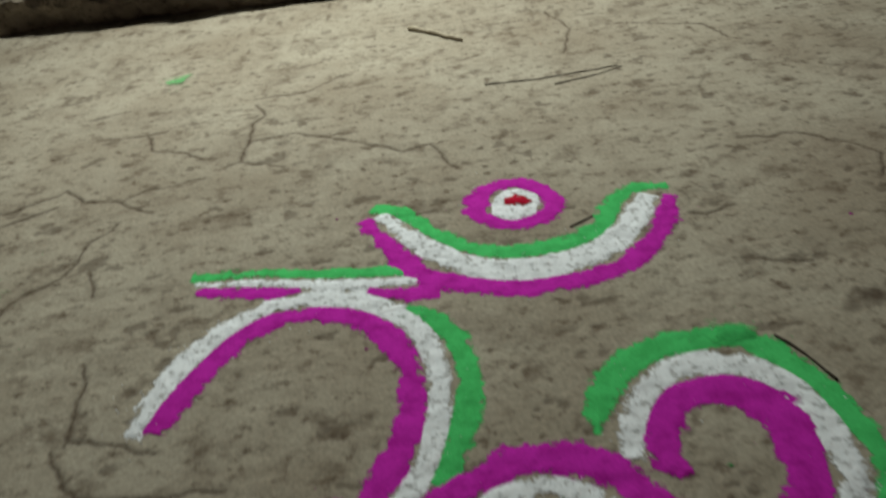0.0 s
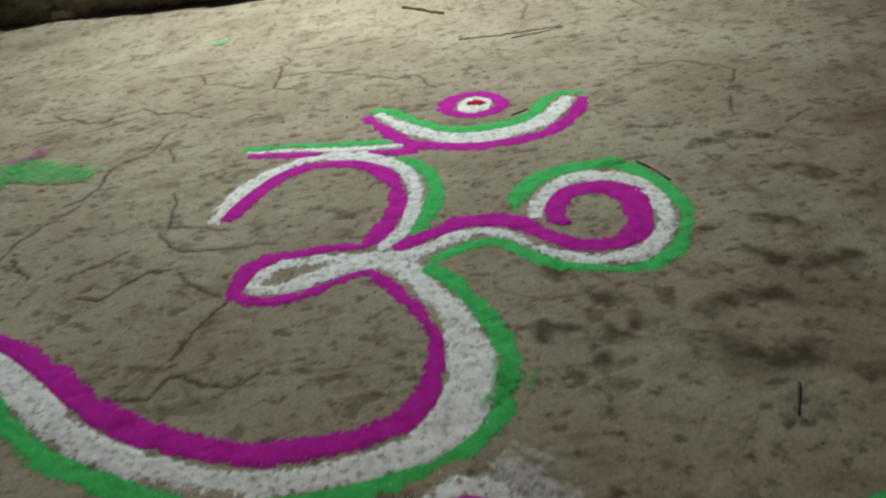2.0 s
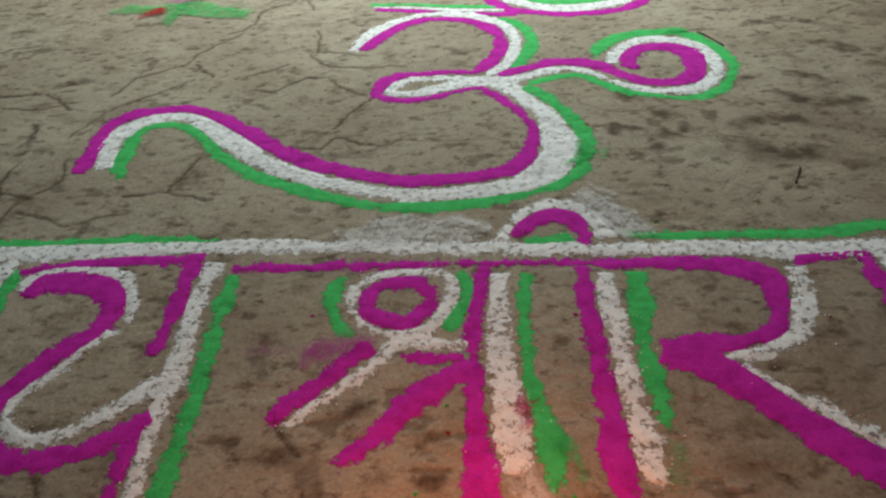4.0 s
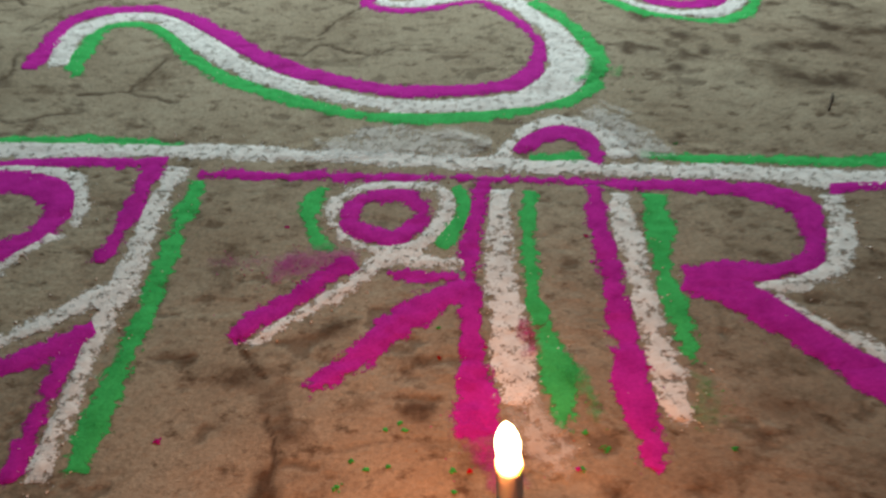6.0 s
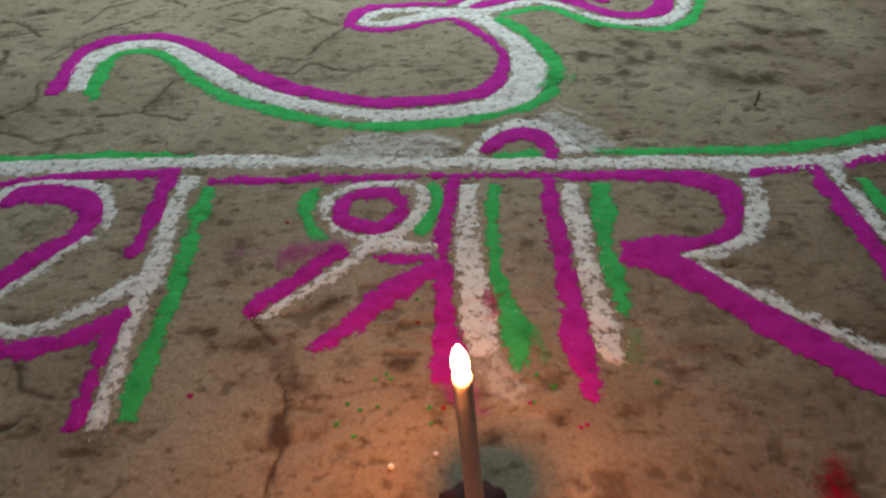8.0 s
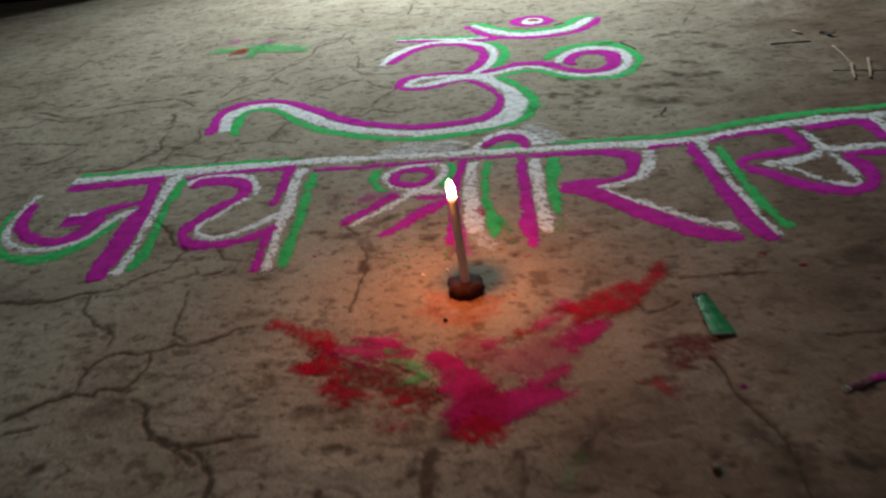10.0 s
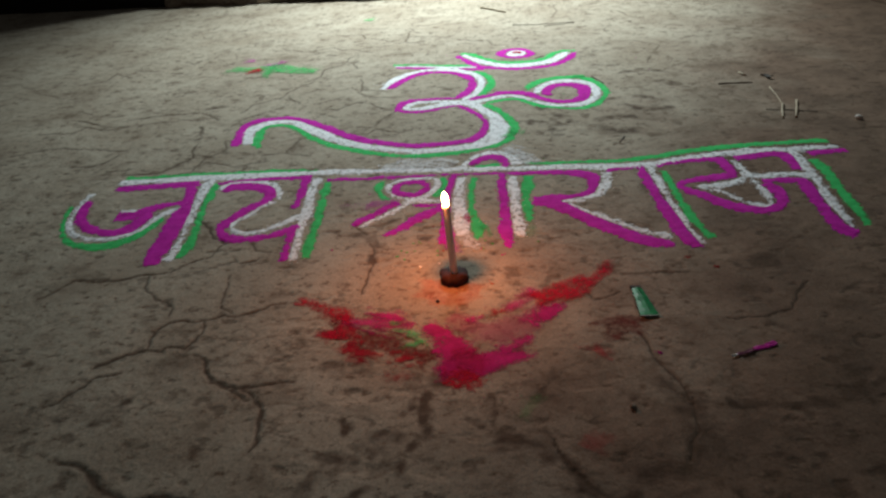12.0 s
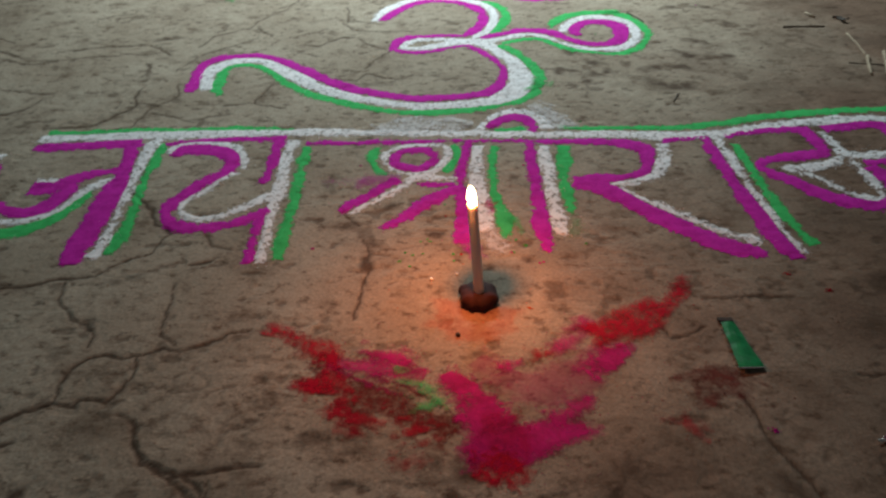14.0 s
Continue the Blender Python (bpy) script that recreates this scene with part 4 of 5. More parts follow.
line(shri, PINK, [(0.061, -0.044, 0.02), (0.055, -0.095, 0.02), (0.056, -0.15, 0.022), (0.055, -0.203, 0.023), (0.056, -0.245, 0.024), (0.053, -0.281, 0.023), (0.053, -0.31, 0.022), (0.055, -0.333, 0.018), (0.054, -0.352, 0.009)])
line(shri, WHITE, [(0.08, -0.057, 0.019), (0.078, -0.11, 0.023), (0.079, -0.156, 0.021), (0.077, -0.198, 0.021), (0.076, -0.24, 0.023), (0.08, -0.272, 0.026), (0.08, -0.298, 0.021), (0.08, -0.314, 0.014)])
line(shri, GREEN, [(0.114, -0.057, 0.023), (0.108, -0.103, 0.022), (0.102, -0.15, 0.018), (0.099, -0.192, 0.018), (0.1, -0.225, 0.017), (0.1, -0.249, 0.015), (0.102, -0.263, 0.005)])
line(shri, PINK, [(-0.008, 0.014, 0.015), (0.006, 0.035, 0.021), (0.033, 0.051, 0.03), (0.058, 0.043, 0.031), (0.069, 0.018, 0.021), (0.07, -0.01, 0.013)])
line(shri, WHITE, [(-0.03, -0.01, 0.013), (-0.012, 0.033, 0.012), (0.011, 0.062, 0.017), (0.042, 0.075, 0.019), (0.072, 0.064, 0.024), (0.088, 0.038, 0.026), (0.094, 0.004, 0.024)])
line(shri, GREEN, [(0.003, 0.004, 0.019), (0.028, 0.004, 0.018), (0.055, 0.009, 0.018)])
line(ra, PINK, [(0.074, -0.04, 0.017), (0.134, -0.042, 0.022), (0.202, -0.048, 0.029), (0.234, -0.061, 0.035), (0.249, -0.08, 0.027), (0.24, -0.117, 0.018), (0.226, -0.147, 0.016), (0.195, -0.163, 0.02), (0.154, -0.166, 0.026), (0.117, -0.169, 0.021)])
line(ra, PINK, [(0.117, -0.172, 0.032), (0.154, -0.192, 0.041), (0.201, -0.246, 0.037), (0.245, -0.296, 0.039), (0.287, -0.34, 0.041), (0.331, -0.363, 0.027), (0.344, -0.367, 0.012)])
line(ra, WHITE, [(0.166, -0.185, 0.011), (0.211, -0.175, 0.017), (0.247, -0.156, 0.019), (0.268, -0.106, 0.019), (0.276, -0.058, 0.016)])
line(ra, WHITE, [(0.181, -0.194, 0.01), (0.214, -0.229, 0.016), (0.26, -0.272, 0.015), (0.303, -0.313, 0.015), (0.337, -0.336, 0.019), (0.345, -0.344, 0.011)])
line(aa, PINK, [(0.284, -0.042, 0.014), (0.32, -0.04, 0.014), (0.362, -0.038, 0.017)])
line(aa, PINK, [(0.354, -0.046, 0.021), (0.354, -0.127, 0.023), (0.359, -0.201, 0.025), (0.364, -0.269, 0.027), (0.368, -0.332, 0.03), (0.38, -0.378, 0.024)])
line(aa, WHITE, [(0.371, -0.039, 0.017), (0.375, -0.11, 0.018), (0.375, -0.179, 0.015), (0.38, -0.249, 0.015), (0.383, -0.313, 0.012), (0.393, -0.367, 0.013)])
line(aa, GREEN, [(0.397, -0.064, 0.018), (0.396, -0.13, 0.018), (0.396, -0.192, 0.017), (0.397, -0.261, 0.017), (0.405, -0.315, 0.018), (0.413, -0.349, 0.019)])
line(ma, PINK, [(0.387, -0.034, 0.019), (0.449, -0.023, 0.022), (0.533, -0.022, 0.023)])
line(ma, PINK, [(0.556, -0.024, 0.024), (0.632, -0.014, 0.026), (0.659, -0.022, 0.031), (0.662, -0.06, 0.028), (0.659, -0.096, 0.02)])
line(ma, PINK, [(0.714, -0.019, 0.024), (0.752, -0.014, 0.027), (0.795, -0.009, 0.022)])
line(ma, PINK, [(0.523, -0.024, 0.023), (0.527, -0.062, 0.028), (0.529, -0.103, 0.018)])
line(ma, PINK, [(0.531, -0.103, 0.024), (0.483, -0.112, 0.026), (0.435, -0.121, 0.023), (0.412, -0.145, 0.02), (0.448, -0.192, 0.03), (0.479, -0.232, 0.035), (0.522, -0.26, 0.032), (0.56, -0.256, 0.03), (0.584, -0.22, 0.022), (0.587, -0.184, 0.028), (0.576, -0.154, 0.027)])
line(ma, PINK, [(0.574, -0.143, 0.02), (0.619, -0.142, 0.021), (0.648, -0.152, 0.034), (0.645, -0.201, 0.024), (0.642, -0.258, 0.023), (0.639, -0.312, 0.029), (0.644, -0.347, 0.036), (0.656, -0.363, 0.027)])
line(ma, WHITE, [(0.547, -0.035, 0.014), (0.555, -0.084, 0.016), (0.557, -0.111, 0.024), (0.583, -0.118, 0.024), (0.639, -0.118, 0.021), (0.68, -0.129, 0.027)])
line(ma, WHITE, [(0.548, -0.12, 0.013), (0.525, -0.139, 0.02), (0.482, -0.151, 0.019), (0.443, -0.145, 0.007), (0.484, -0.181, 0.013), (0.513, -0.225, 0.013), (0.543, -0.246, 0.018), (0.558, -0.234, 0.008), (0.561, -0.194, 0.011), (0.558, -0.157, 0.012), (0.557, -0.126, 0.011)])
line(ma, WHITE, [(0.684, -0.004, 0.02), (0.684, -0.048, 0.024), (0.679, -0.103, 0.022), (0.675, -0.167, 0.018), (0.666, -0.238, 0.015), (0.663, -0.303, 0.013), (0.661, -0.34, 0.01)])
line(ma, GREEN, [(0.707, -0.05, 0.026), (0.712, -0.092, 0.025), (0.707, -0.157, 0.022), (0.702, -0.218, 0.021), (0.697, -0.274, 0.02), (0.688, -0.336, 0.011)])
smear(burst, ORANGE, [(-0.092, -0.471, 0.032), (-0.046, -0.483, 0.072), (-0.004, -0.492, 0.035)], veil=0.24, streaky=0.5)
smear(burst, MAROON, [(-0.226, -0.565, 0.04), (-0.171, -0.603, 0.066), (-0.122, -0.635, 0.045), (-0.08, -0.663, 0.035)], veil=0.88)
smear(burst, MAROON, [(0.185, -0.605, 0.022), (0.216, -0.594, 0.034), (0.236, -0.609, 0.019)], veil=0.64)
smear(burst, PINK, [(-0.05, -0.556, 0.035), (-0.004, -0.597, 0.056), (0.053, -0.59, 0.056), (0.102, -0.551, 0.032)], veil=0.28, streaky=0.6)
smear(burst, PINK, [(-0.216, -0.555, 0.028), (-0.158, -0.564, 0.042), (-0.108, -0.579, 0.035)], veil=0.65, streaky=0.7)
smear(burst, PINK, [(-0.083, -0.575, 0.028), (-0.057, -0.608, 0.045), (-0.033, -0.648, 0.06), (-0.027, -0.688, 0.052)], streaky=0.35)
smear(burst, PINK, [(-0.058, -0.684, 0.024), (-0.026, -0.678, 0.056), (0.008, -0.664, 0.043), (0.036, -0.662, 0.031), (0.059, -0.652, 0.014)], streaky=0.35)
smear(burst, PINK, [(0.028, -0.643, 0.024), (0.05, -0.63, 0.02), (0.068, -0.617, 0.012)], veil=0.75, streaky=0.5)
smear(burst, PINK, [(-0.181, -0.539, 0.01), (-0.144, -0.548, 0.015), (-0.115, -0.572, 0.013)], veil=0.8, streaky=0.6)
smear(burst, PINK, [(0.12, -0.536, 0.017), (0.096, -0.564, 0.028), (0.074, -0.579, 0.024)], veil=0.85, streaky=0.4)
smear(burst, PINK, [(0.043, -0.538, 0.011), (0.065, -0.514, 0.015), (0.084, -0.489, 0.008)], veil=0.6, streaky=0.6)
smear(burst, PINK, [(-0.022, -0.566, 0.014), (0.004, -0.557, 0.017)], veil=0.7, streaky=0.6)
smear(burst, RED, [(-0.05, -0.702, 0.017), (-0.025, -0.707, 0.035), (-0.024, -0.725, 0.012)], veil=0.85, streaky=0.4)
smear(burst, RED, [(-0.025, -0.634, 0.041), (-0.019, -0.676, 0.048), (-0.028, -0.701, 0.035)], veil=0.3, streaky=0.5)
smear(burst, RED, [(0.007, -0.551, 0.016), (0.018, -0.558, 0.016)], veil=0.8, streaky=0.5)
smear(burst, RED, [(-0.29, -0.503, 0.012), (-0.26, -0.519, 0.022), (-0.225, -0.539, 0.026), (-0.207, -0.559, 0.012)])
smear(burst, RED, [(-0.253, -0.589, 0.012), (-0.228, -0.594, 0.014)])
smear(burst, RED, [(-0.22, -0.577, 0.025), (-0.204, -0.594, 0.02), (-0.196, -0.622, 0.01)])
smear(burst, RED, [(-0.212, -0.621, 0.009), (-0.183, -0.637, 0.019), (-0.146, -0.641, 0.012)], veil=0.6)
smear(burst, RED, [(-0.143, -0.591, 0.009), (-0.114, -0.611, 0.009)], veil=0.6)
smear(burst, RED, [(-0.138, -0.663, 0.016), (-0.102, -0.651, 0.014)], veil=0.6)
smear(burst, RED, [(-0.125, -0.697, 0.009), (-0.113, -0.687, 0.009)], veil=0.4)
smear(burst, RED, [(0.219, -0.421, 0.007), (0.195, -0.459, 0.012), (0.174, -0.473, 0.03), (0.148, -0.491, 0.046), (0.119, -0.506, 0.032), (0.092, -0.518, 0.02)], veil=0.85, streaky=0.5)
smear(burst, RED, [(0.159, -0.645, 0.014), (0.17, -0.663, 0.012)], veil=0.5)
smear(burst, GREEN, [(-0.138, -0.584, 0.008), (-0.112, -0.594, 0.01), (-0.082, -0.623, 0.008)], veil=0.7, streaky=0.7)
smear(burst, GREEN, [(-0.114, -0.624, 0.006), (-0.092, -0.618, 0.01)], veil=0.6, streaky=0.7)
smear(burst, GREEN, [(0.044, -0.765, 0.012), (0.055, -0.751, 0.008)], veil=0.16)
smear(burst, RED, [(0.125, -0.83, 0.019), (0.134, -0.836, 0.014)], veil=0.25)
smear(shri, PINK, [(-0.217, -0.166, 0.01), (-0.191, -0.154, 0.018), (-0.158, -0.152, 0.011)], veil=0.4, streaky=0.5)
smear(shri, PINK, [(-0.265, -0.149, 0.004), (-0.239, -0.155, 0.006), (-0.214, -0.158, 0.006)], veil=0.3, streaky=0.6)
smear(shri, WHITE, [(-0.026, -0.302, 0.009), (-0.02, -0.318, 0.01), (-0.014, -0.336, 0.01), (-0.005, -0.344, 0.005)], veil=0.5, streaky=0.5)
smear(shri, PINK, [(-0.065, -0.322, 0.012), (-0.054, -0.335, 0.012), (-0.047, -0.35, 0.007), (-0.045, -0.357, 0.003)], veil=0.55, streaky=0.7)
smear(shri, GREEN, [(0.015, -0.277, 0.004), (0.019, -0.288, 0.004), (0.024, -0.304, 0.002)], veil=0.75, streaky=0.4)
smear(shri, GREEN, [(0.105, -0.286, 0.004), (0.103, -0.308, 0.002)], veil=0.4, streaky=0.6)
smear(shri, CRIMSON, [(-0.021, -0.23, 0.006), (-0.017, -0.242, 0.01), (-0.015, -0.252, 0.004)], veil=0.9, streaky=0.3)
smear(burst, RED, [(-0.268, -0.962, 0.02), (-0.244, -0.948, 0.022)], veil=0.22)
smear(headline, WHITE, [(-0.206, 0.023, 0.02), (-0.156, 0.029, 0.04), (-0.096, 0.033, 0.04), (-0.035, 0.035, 0.024)])
smear(headline, WHITE, [(0.075, 0.086, 0.029), (0.106, 0.053, 0.035), (0.123, 0.014, 0.022)])
smear(om, GREEN, [(0.104, 0.197, 0.015), (0.097, 0.181, 0.019), (0.085, 0.165, 0.019)])
smear(om, GREEN, [(0.304, 0.592, 0.019), (0.327, 0.594, 0.019)])
smear(patch, GREEN, [(-0.767, 0.871, 0.054), (-0.692, 0.848, 0.041), (-0.626, 0.849, 0.075), (-0.552, 0.82, 0.063), (-0.484, 0.804, 0.044)], veil=0.6)
smear(patch, GREEN, [(-0.641, 0.76, 0.013), (-0.635, 0.824, 0.025), (-0.641, 0.898, 0.014)], veil=0.6)
smear(patch, PINK, [(-0.743, 0.962, 0.03), (-0.72, 0.964, 0.044)])
smear(patch, PINK, [(-0.649, 0.885, 0.013), (-0.609, 0.924, 0.02)])
smear(patch, RED, [(-0.702, 0.832, 0.02), (-0.673, 0.842, 0.034)])
smear(patch, GREEN, [(-0.392, 1.424, 0.025), (-0.366, 1.427, 0.033)], veil=0.6)

for (thing, kind), rows in GRAINS.items():
    if rows:
        grains("powder_dust", rows, bpy.data.materials[kind], thing)["kind"] = "stuff"


SPOTS = {}


def spot(mat, way):
    """A crumb or splash of powder dropped on the ground."""
    (x, y, w), = way
    rng = np.random.default_rng(int(abs(x) * 1e4))
    rows = SPOTS.setdefault(mat.name, [])
    for _ in range(34):
        a, r = rng.uniform(0, 6.3), abs(rng.normal(0, 0.32 * w))
        rows.append((x + r * math.cos(a), y + 0.8 * r * math.sin(a), rng.uniform(0.0005, 0.0015)))


spot(ORANGE, [(0.020, -0.467, 0.005)])
spot(GREEN, [(-0.105, -0.324, 0.003)])
spot(GREEN, [(-0.114, -0.351, 0.003)])
spot(GREEN, [(-0.128, -0.353, 0.003)])
spot(GREEN, [(-0.138, -0.347, 0.003)])
spot(GREEN, [(-0.145, -0.366, 0.006)])
spot(GREEN, [(-0.072, -0.369, 0.003)])
spot(GREEN, [(-0.073, -0.354, 0.003)])
spot(GREEN, [(0.027, -0.337, 0.006)])
spot(GREEN, [(0.009, -0.352, 0.003)])
spot(GREEN, [(0.014, -0.325, 0.003)])
spot(GREEN, [(0.109, -0.336, 0.003)])
spot(GREEN, [(-0.131, -0.379, 0.003)])
spot(GREEN, [(-0.108, -0.318, 0.003)])
spot(GREEN, [(-0.084, -0.230, 0.003)])
spot(GREEN, [(-0.118, -0.323, 0.003)])
spot(PINK, [(-0.267, -0.333, 0.006)])
spot(PINK, [(0.006, -0.352, 0.003)])
spot(PINK, [(0.042, -0.377, 0.003)])
spot(PINK, [(0.047, -0.375, 0.003)])
spot(PINK, [(0.042, -0.120, 0.003)])
spot(PINK, [(-0.221, -0.106, 0.003)])
spot(PINK, [(0.067, -0.268, 0.006)])
spot(PINK, [(0.077, -0.286, 0.006)])
spot(PINK, [(-0.049, -0.250, 0.003)])
spot(PINK, [(-0.057, -0.157, 0.003)])
spot(RED, [(-0.062, -0.354, 0.003)])
spot(RED, [(-0.083, -0.259, 0.003)])
spot(PINK, [(0.250, -0.661, 0.01)])
spot(RED, [(0.394, -0.445, 0.01)])
spot(RED, [(0.354, -0.411, 0.01)])
spot(PINK, [(-0.07, 0.893, 0.003)])
spot(PINK, [(0.517, 0.621, 0.003)])
spot(PINK, [(0.506, 0.747, 0.003)])
spot(PINK, [(-0.035, 0.648, 0.003)])
spot(GREEN, [(0.252, 0.455, 0.003)])
spot(GREEN, [(0.156, 0.035, 0.003)])

for kind, rows in SPOTS.items():
    tagged(grains("spilt_powder", rows, bpy.data.materials[kind]), "scattered crumbs of " + kind.replace("_", " ") + " on the earth", "powder crumbs", kind="stuff")


# ---- candle ----
def height(x, y):
    return float(ground_at(np.array([x]), np.array([y]))[0])


def lathe(profile, segments=28, wobble=0.0, seed=0):
    bm = bmesh.new()
    rings = []
    for r, z in profile:
        ring = []
        for k in range(segments):
            a = 2 * math.pi * k / segments
            rr = r * (1 + wobble * noise.noise(Vector((3 * math.cos(a) + seed, 3 * math.sin(a), z * 60))))
            ring.append(bm.verts.new((rr * math.cos(a), rr * math.sin(a), z)))
        rings.append(ring)
    for a, b in zip(rings, rings[1:]):
        for k in range(segments):
            bm.faces.new((a[k], a[(k + 1) % segments], b[(k + 1) % segments], b[k]))
    bm.faces.new(rings[0][::-1])
    bm.faces.new(rings[-1])
    return bm


WAX, nodes, links, bsdf, where = shader("candle_wax", 0.45)
bsdf.inputs["Base Color"].default_value = (0.84, 0.84, 0.82, 1)
bsdf.inputs["Subsurface Weight"].default_value = 0.6
bsdf.inputs["Subsurface Radius"].default_value = (1.0, 0.75, 0.55)
bsdf.inputs["Subsurface Scale"].default_value = 0.003
bump(nodes, links, bsdf, noise_node(nodes, links, where, 150.0, 4, 0.6), 0.2, 0.001)
CLAY = plain("dark_red_clay", (0.060, 0.011, 0.011), 0.85, 0.0, 0.5, 120.0)
CHAR = plain("charred_wick", (0.01, 0.008, 0.007), 0.9)
FLAME = bpy.data.materials.new("flame")
FLAME.use_nodes = True
tree = FLAME.node_tree
tree.nodes.remove(tree.nodes["Principled BSDF"])
glow = tree.nodes.new("ShaderNodeEmission")
glow.inputs[0].default_value, glow.inputs[1].default_value = (1.0, 0.62, 0.28, 1), 14.0
# burning gas hides nothing behind it
clear, both = tree.nodes.new("ShaderNodeBsdfTransparent"), tree.nodes.new("ShaderNodeAddShader")
tree.links.new(glow.outputs[0], both.inputs[0])
tree.links.new(clear.outputs[0], both.inputs[1])
tree.links.new(both.outputs[0], tree.nodes["Material Output"].inputs["Surface"])

holder = part("clay_lump", lathe([(0.018, -0.004), (0.0235, 0.002), (0.0255, 0.007), (0.0248, 0.012), (0.0215, 0.0165), (0.015, 0.0195), (0.006, 0.0205)], 36, 0.26, 4), CLAY, smooth=True)
holder.location = (-0.0425, -0.4490, height(-0.0425, -0.4490) - 0.0015)
tagged(holder, "dark red clay lump that holds the candle upright", "candle holder")
candle = empty("candle", "slender white wax candle burning in a clay lump", "candle")
candle.matrix_world = CANDLE
part("wax_stem", lathe([(0.0064, 0.0), (0.0062, 0.03), (0.0061, 0.07), (0.0060, 0.1190), (0.0059, 0.1236), (0.0052, 0.1241), (0.0020, 0.1236)], 28, 0.05, 2), WAX, candle, smooth=True)
part("wick", lathe([(0.0007, 0.1215), (0.0008, 0.130), (0.0006, 0.134)], 8), CHAR, candle)
flame_bm = lathe([(0.0030, 0.1236), (0.0044, 0.1246), (0.0050, 0.1278), (0.0054, 0.1310), (0.0054, 0.1345), (0.0047, 0.1385), (0.0032, 0.1425), (0.0012, 0.1455)], 24)
for v in flame_bm.verts:
    # a slight draught leans the flame
    s = max(0.0, v.co.z - 0.124) / 0.022
    v.co.x -= 0.0008 * s
    v.co.y += 0.0006 * s
part("flame", flame_bm, FLAME, candle, "bright yellow-white flame", smooth=True)


# ---- litter ----
def ribbed(profile, length, taper, segments, wave, thick):
    """A bent strip: profile gives offsets across and up, swept along y, with thickness."""
    bm = bmesh.new()
    rows = []
    for k in range(segments + 1):
        s = k / segments
        rows.append([bm.verts.new((a * (1 + (taper - 1) * s), length * (s - 0.5), h + wave * math.sin(9 * s + 40 * a) + 0.6 * wave * math.sin(23 * s))) for a, h in profile])
    for p, q in zip(rows, rows[1:]):
        for k in range(len(profile) - 1):
            bm.faces.new((p[k], p[k + 1], q[k + 1], q[k]))
    bmesh.ops.solidify(bm, geom=bm.faces[:], thickness=thick)
    return bm


def twig(name, points, radius, mat, label, category, group="", lift=0.0):
    """A thin bent stick that lies on the ground through the points x, y."""
    bm, rings, count = bmesh.new(), [], 7
    way = smooth_way([(x, y, 0.0) for x, y in points], 0.012)[:, :2]
    n = len(way)
    for k, (x, y) in enumerate(way):
        a, c = way[max(0, k - 1)], way[min(n - 1, k + 1)]
        d = Vector((c[0] - a[0], c[1] - a[1], 0)).normalized()
        side, up = Vector((-d.y, d.x, 0)), Vector((0, 0, 1))
        r = radius * (0.75 + 0.35 * math.sin(k * 1.7) * 0.5 + 0.2 * (1 - k / n))
        centre = Vector((x, y, height(x, y) + 0.8 * r + lift * k / n))
        rings.append([bm.verts.new(centre + r * (math.cos(t) * side + math.sin(t) * up)) for t in [2 * math.pi * j / count for j in range(count)]])
    for p, q in zip(rings, rings[1:]):
        for j in range(count):
            bm.faces.new((p[j], p[(j + 1) % count], q[(j + 1) % count], q[j]))
    bm.faces.new(rings[0][::-1])
    bm.faces.new(rings[-1])
    return tagged(part(name, bm, mat, smooth=True), label, category, group)


FOIL = plain("green_foil", (0.03, 0.46, 0.17), 0.38, 0.0, 0.35, 90.0)
SILVER = plain("silver_foil", (0.75, 0.77, 0.76), 0.22, 0.9, 0.2, 200.0)
PURPLE = plain("purple_foil", (0.62, 0.02, 0.40), 0.3, 0.05, 0.4, 120.0)
DULL = plain("brown_foil", (0.20, 0.05, 0.11), 0.4, 0.3, 0.5, 120.0)
STRAW = plain("dry_straw", (0.44, 0.37, 0.26), 0.7, 0.0, 0.4, 150.0)
TWIG = plain("dark_twig", (0.09, 0.065, 0.045), 0.8, 0.0, 0.5, 150.0)
BARK = plain("grey_bark", (0.20, 0.165, 0.12), 0.8, 0.0, 0.4, 150.0)
LEAF = plain("dry_leaf", (0.035, 0.028, 0.022), 0.8, 0.0, 0.4, 150.0)
PEBBLE = plain("pale_pebble", (0.62, 0.60, 0.56), 0.7, 0.0, 0.3, 150.0)

sachet = empty("torn_sachet", "torn strip of green foil sachet with a serrated silver edge", "wrapper")
sachet.matrix_world = Matrix.Translation((0.2522, -0.5385, height(0.2522, -0.5385) + 0.0030)) @ pose(0, 0, 0, 0.8, -3, 183)
part("foil_strip", ribbed([(-0.0078, 0.0), (-0.0045, 0.0009), (-0.001, 0.0013), (0.0035, 0.0008), (0.0078, -0.0002)], 0.079, 1.85, 22, 0.00035, 0.0004), FOIL, sachet, "glossy green foil")
edge = bmesh.new()
teeth = 12
for k in range(teeth):
    s0, s1 = -0.041 + 0.082 * k / teeth, -0.041 + 0.082 * (k + 1) / teeth
    w0, w1 = 1 + 0.85 * k / teeth, 1 + 0.85 * (k + 1) / teeth
    tip = 0.0074 * w1 + 0.0032 + 0.0020 * (k % 3 != 1)
    corners = [(0.0072 * w0, s0, -0.0004), (0.0072 * w1, s1, -0.0004), (tip, (s0 + s1) / 2, 0.0006 + 0.0016 * (k % 2))]
    edge.faces.new([edge.verts.new(c) for c in corners])
bmesh.ops.solidify(edge, geom=edge.faces[:], thickness=0.0003)
part("crimped_end", block(-0.0075, 0.0105, -0.0445, -0.0385, -0.0010, 0.0016, 2, 0.0008, 3), LEAF, sachet, "dark crimped end of the sachet")
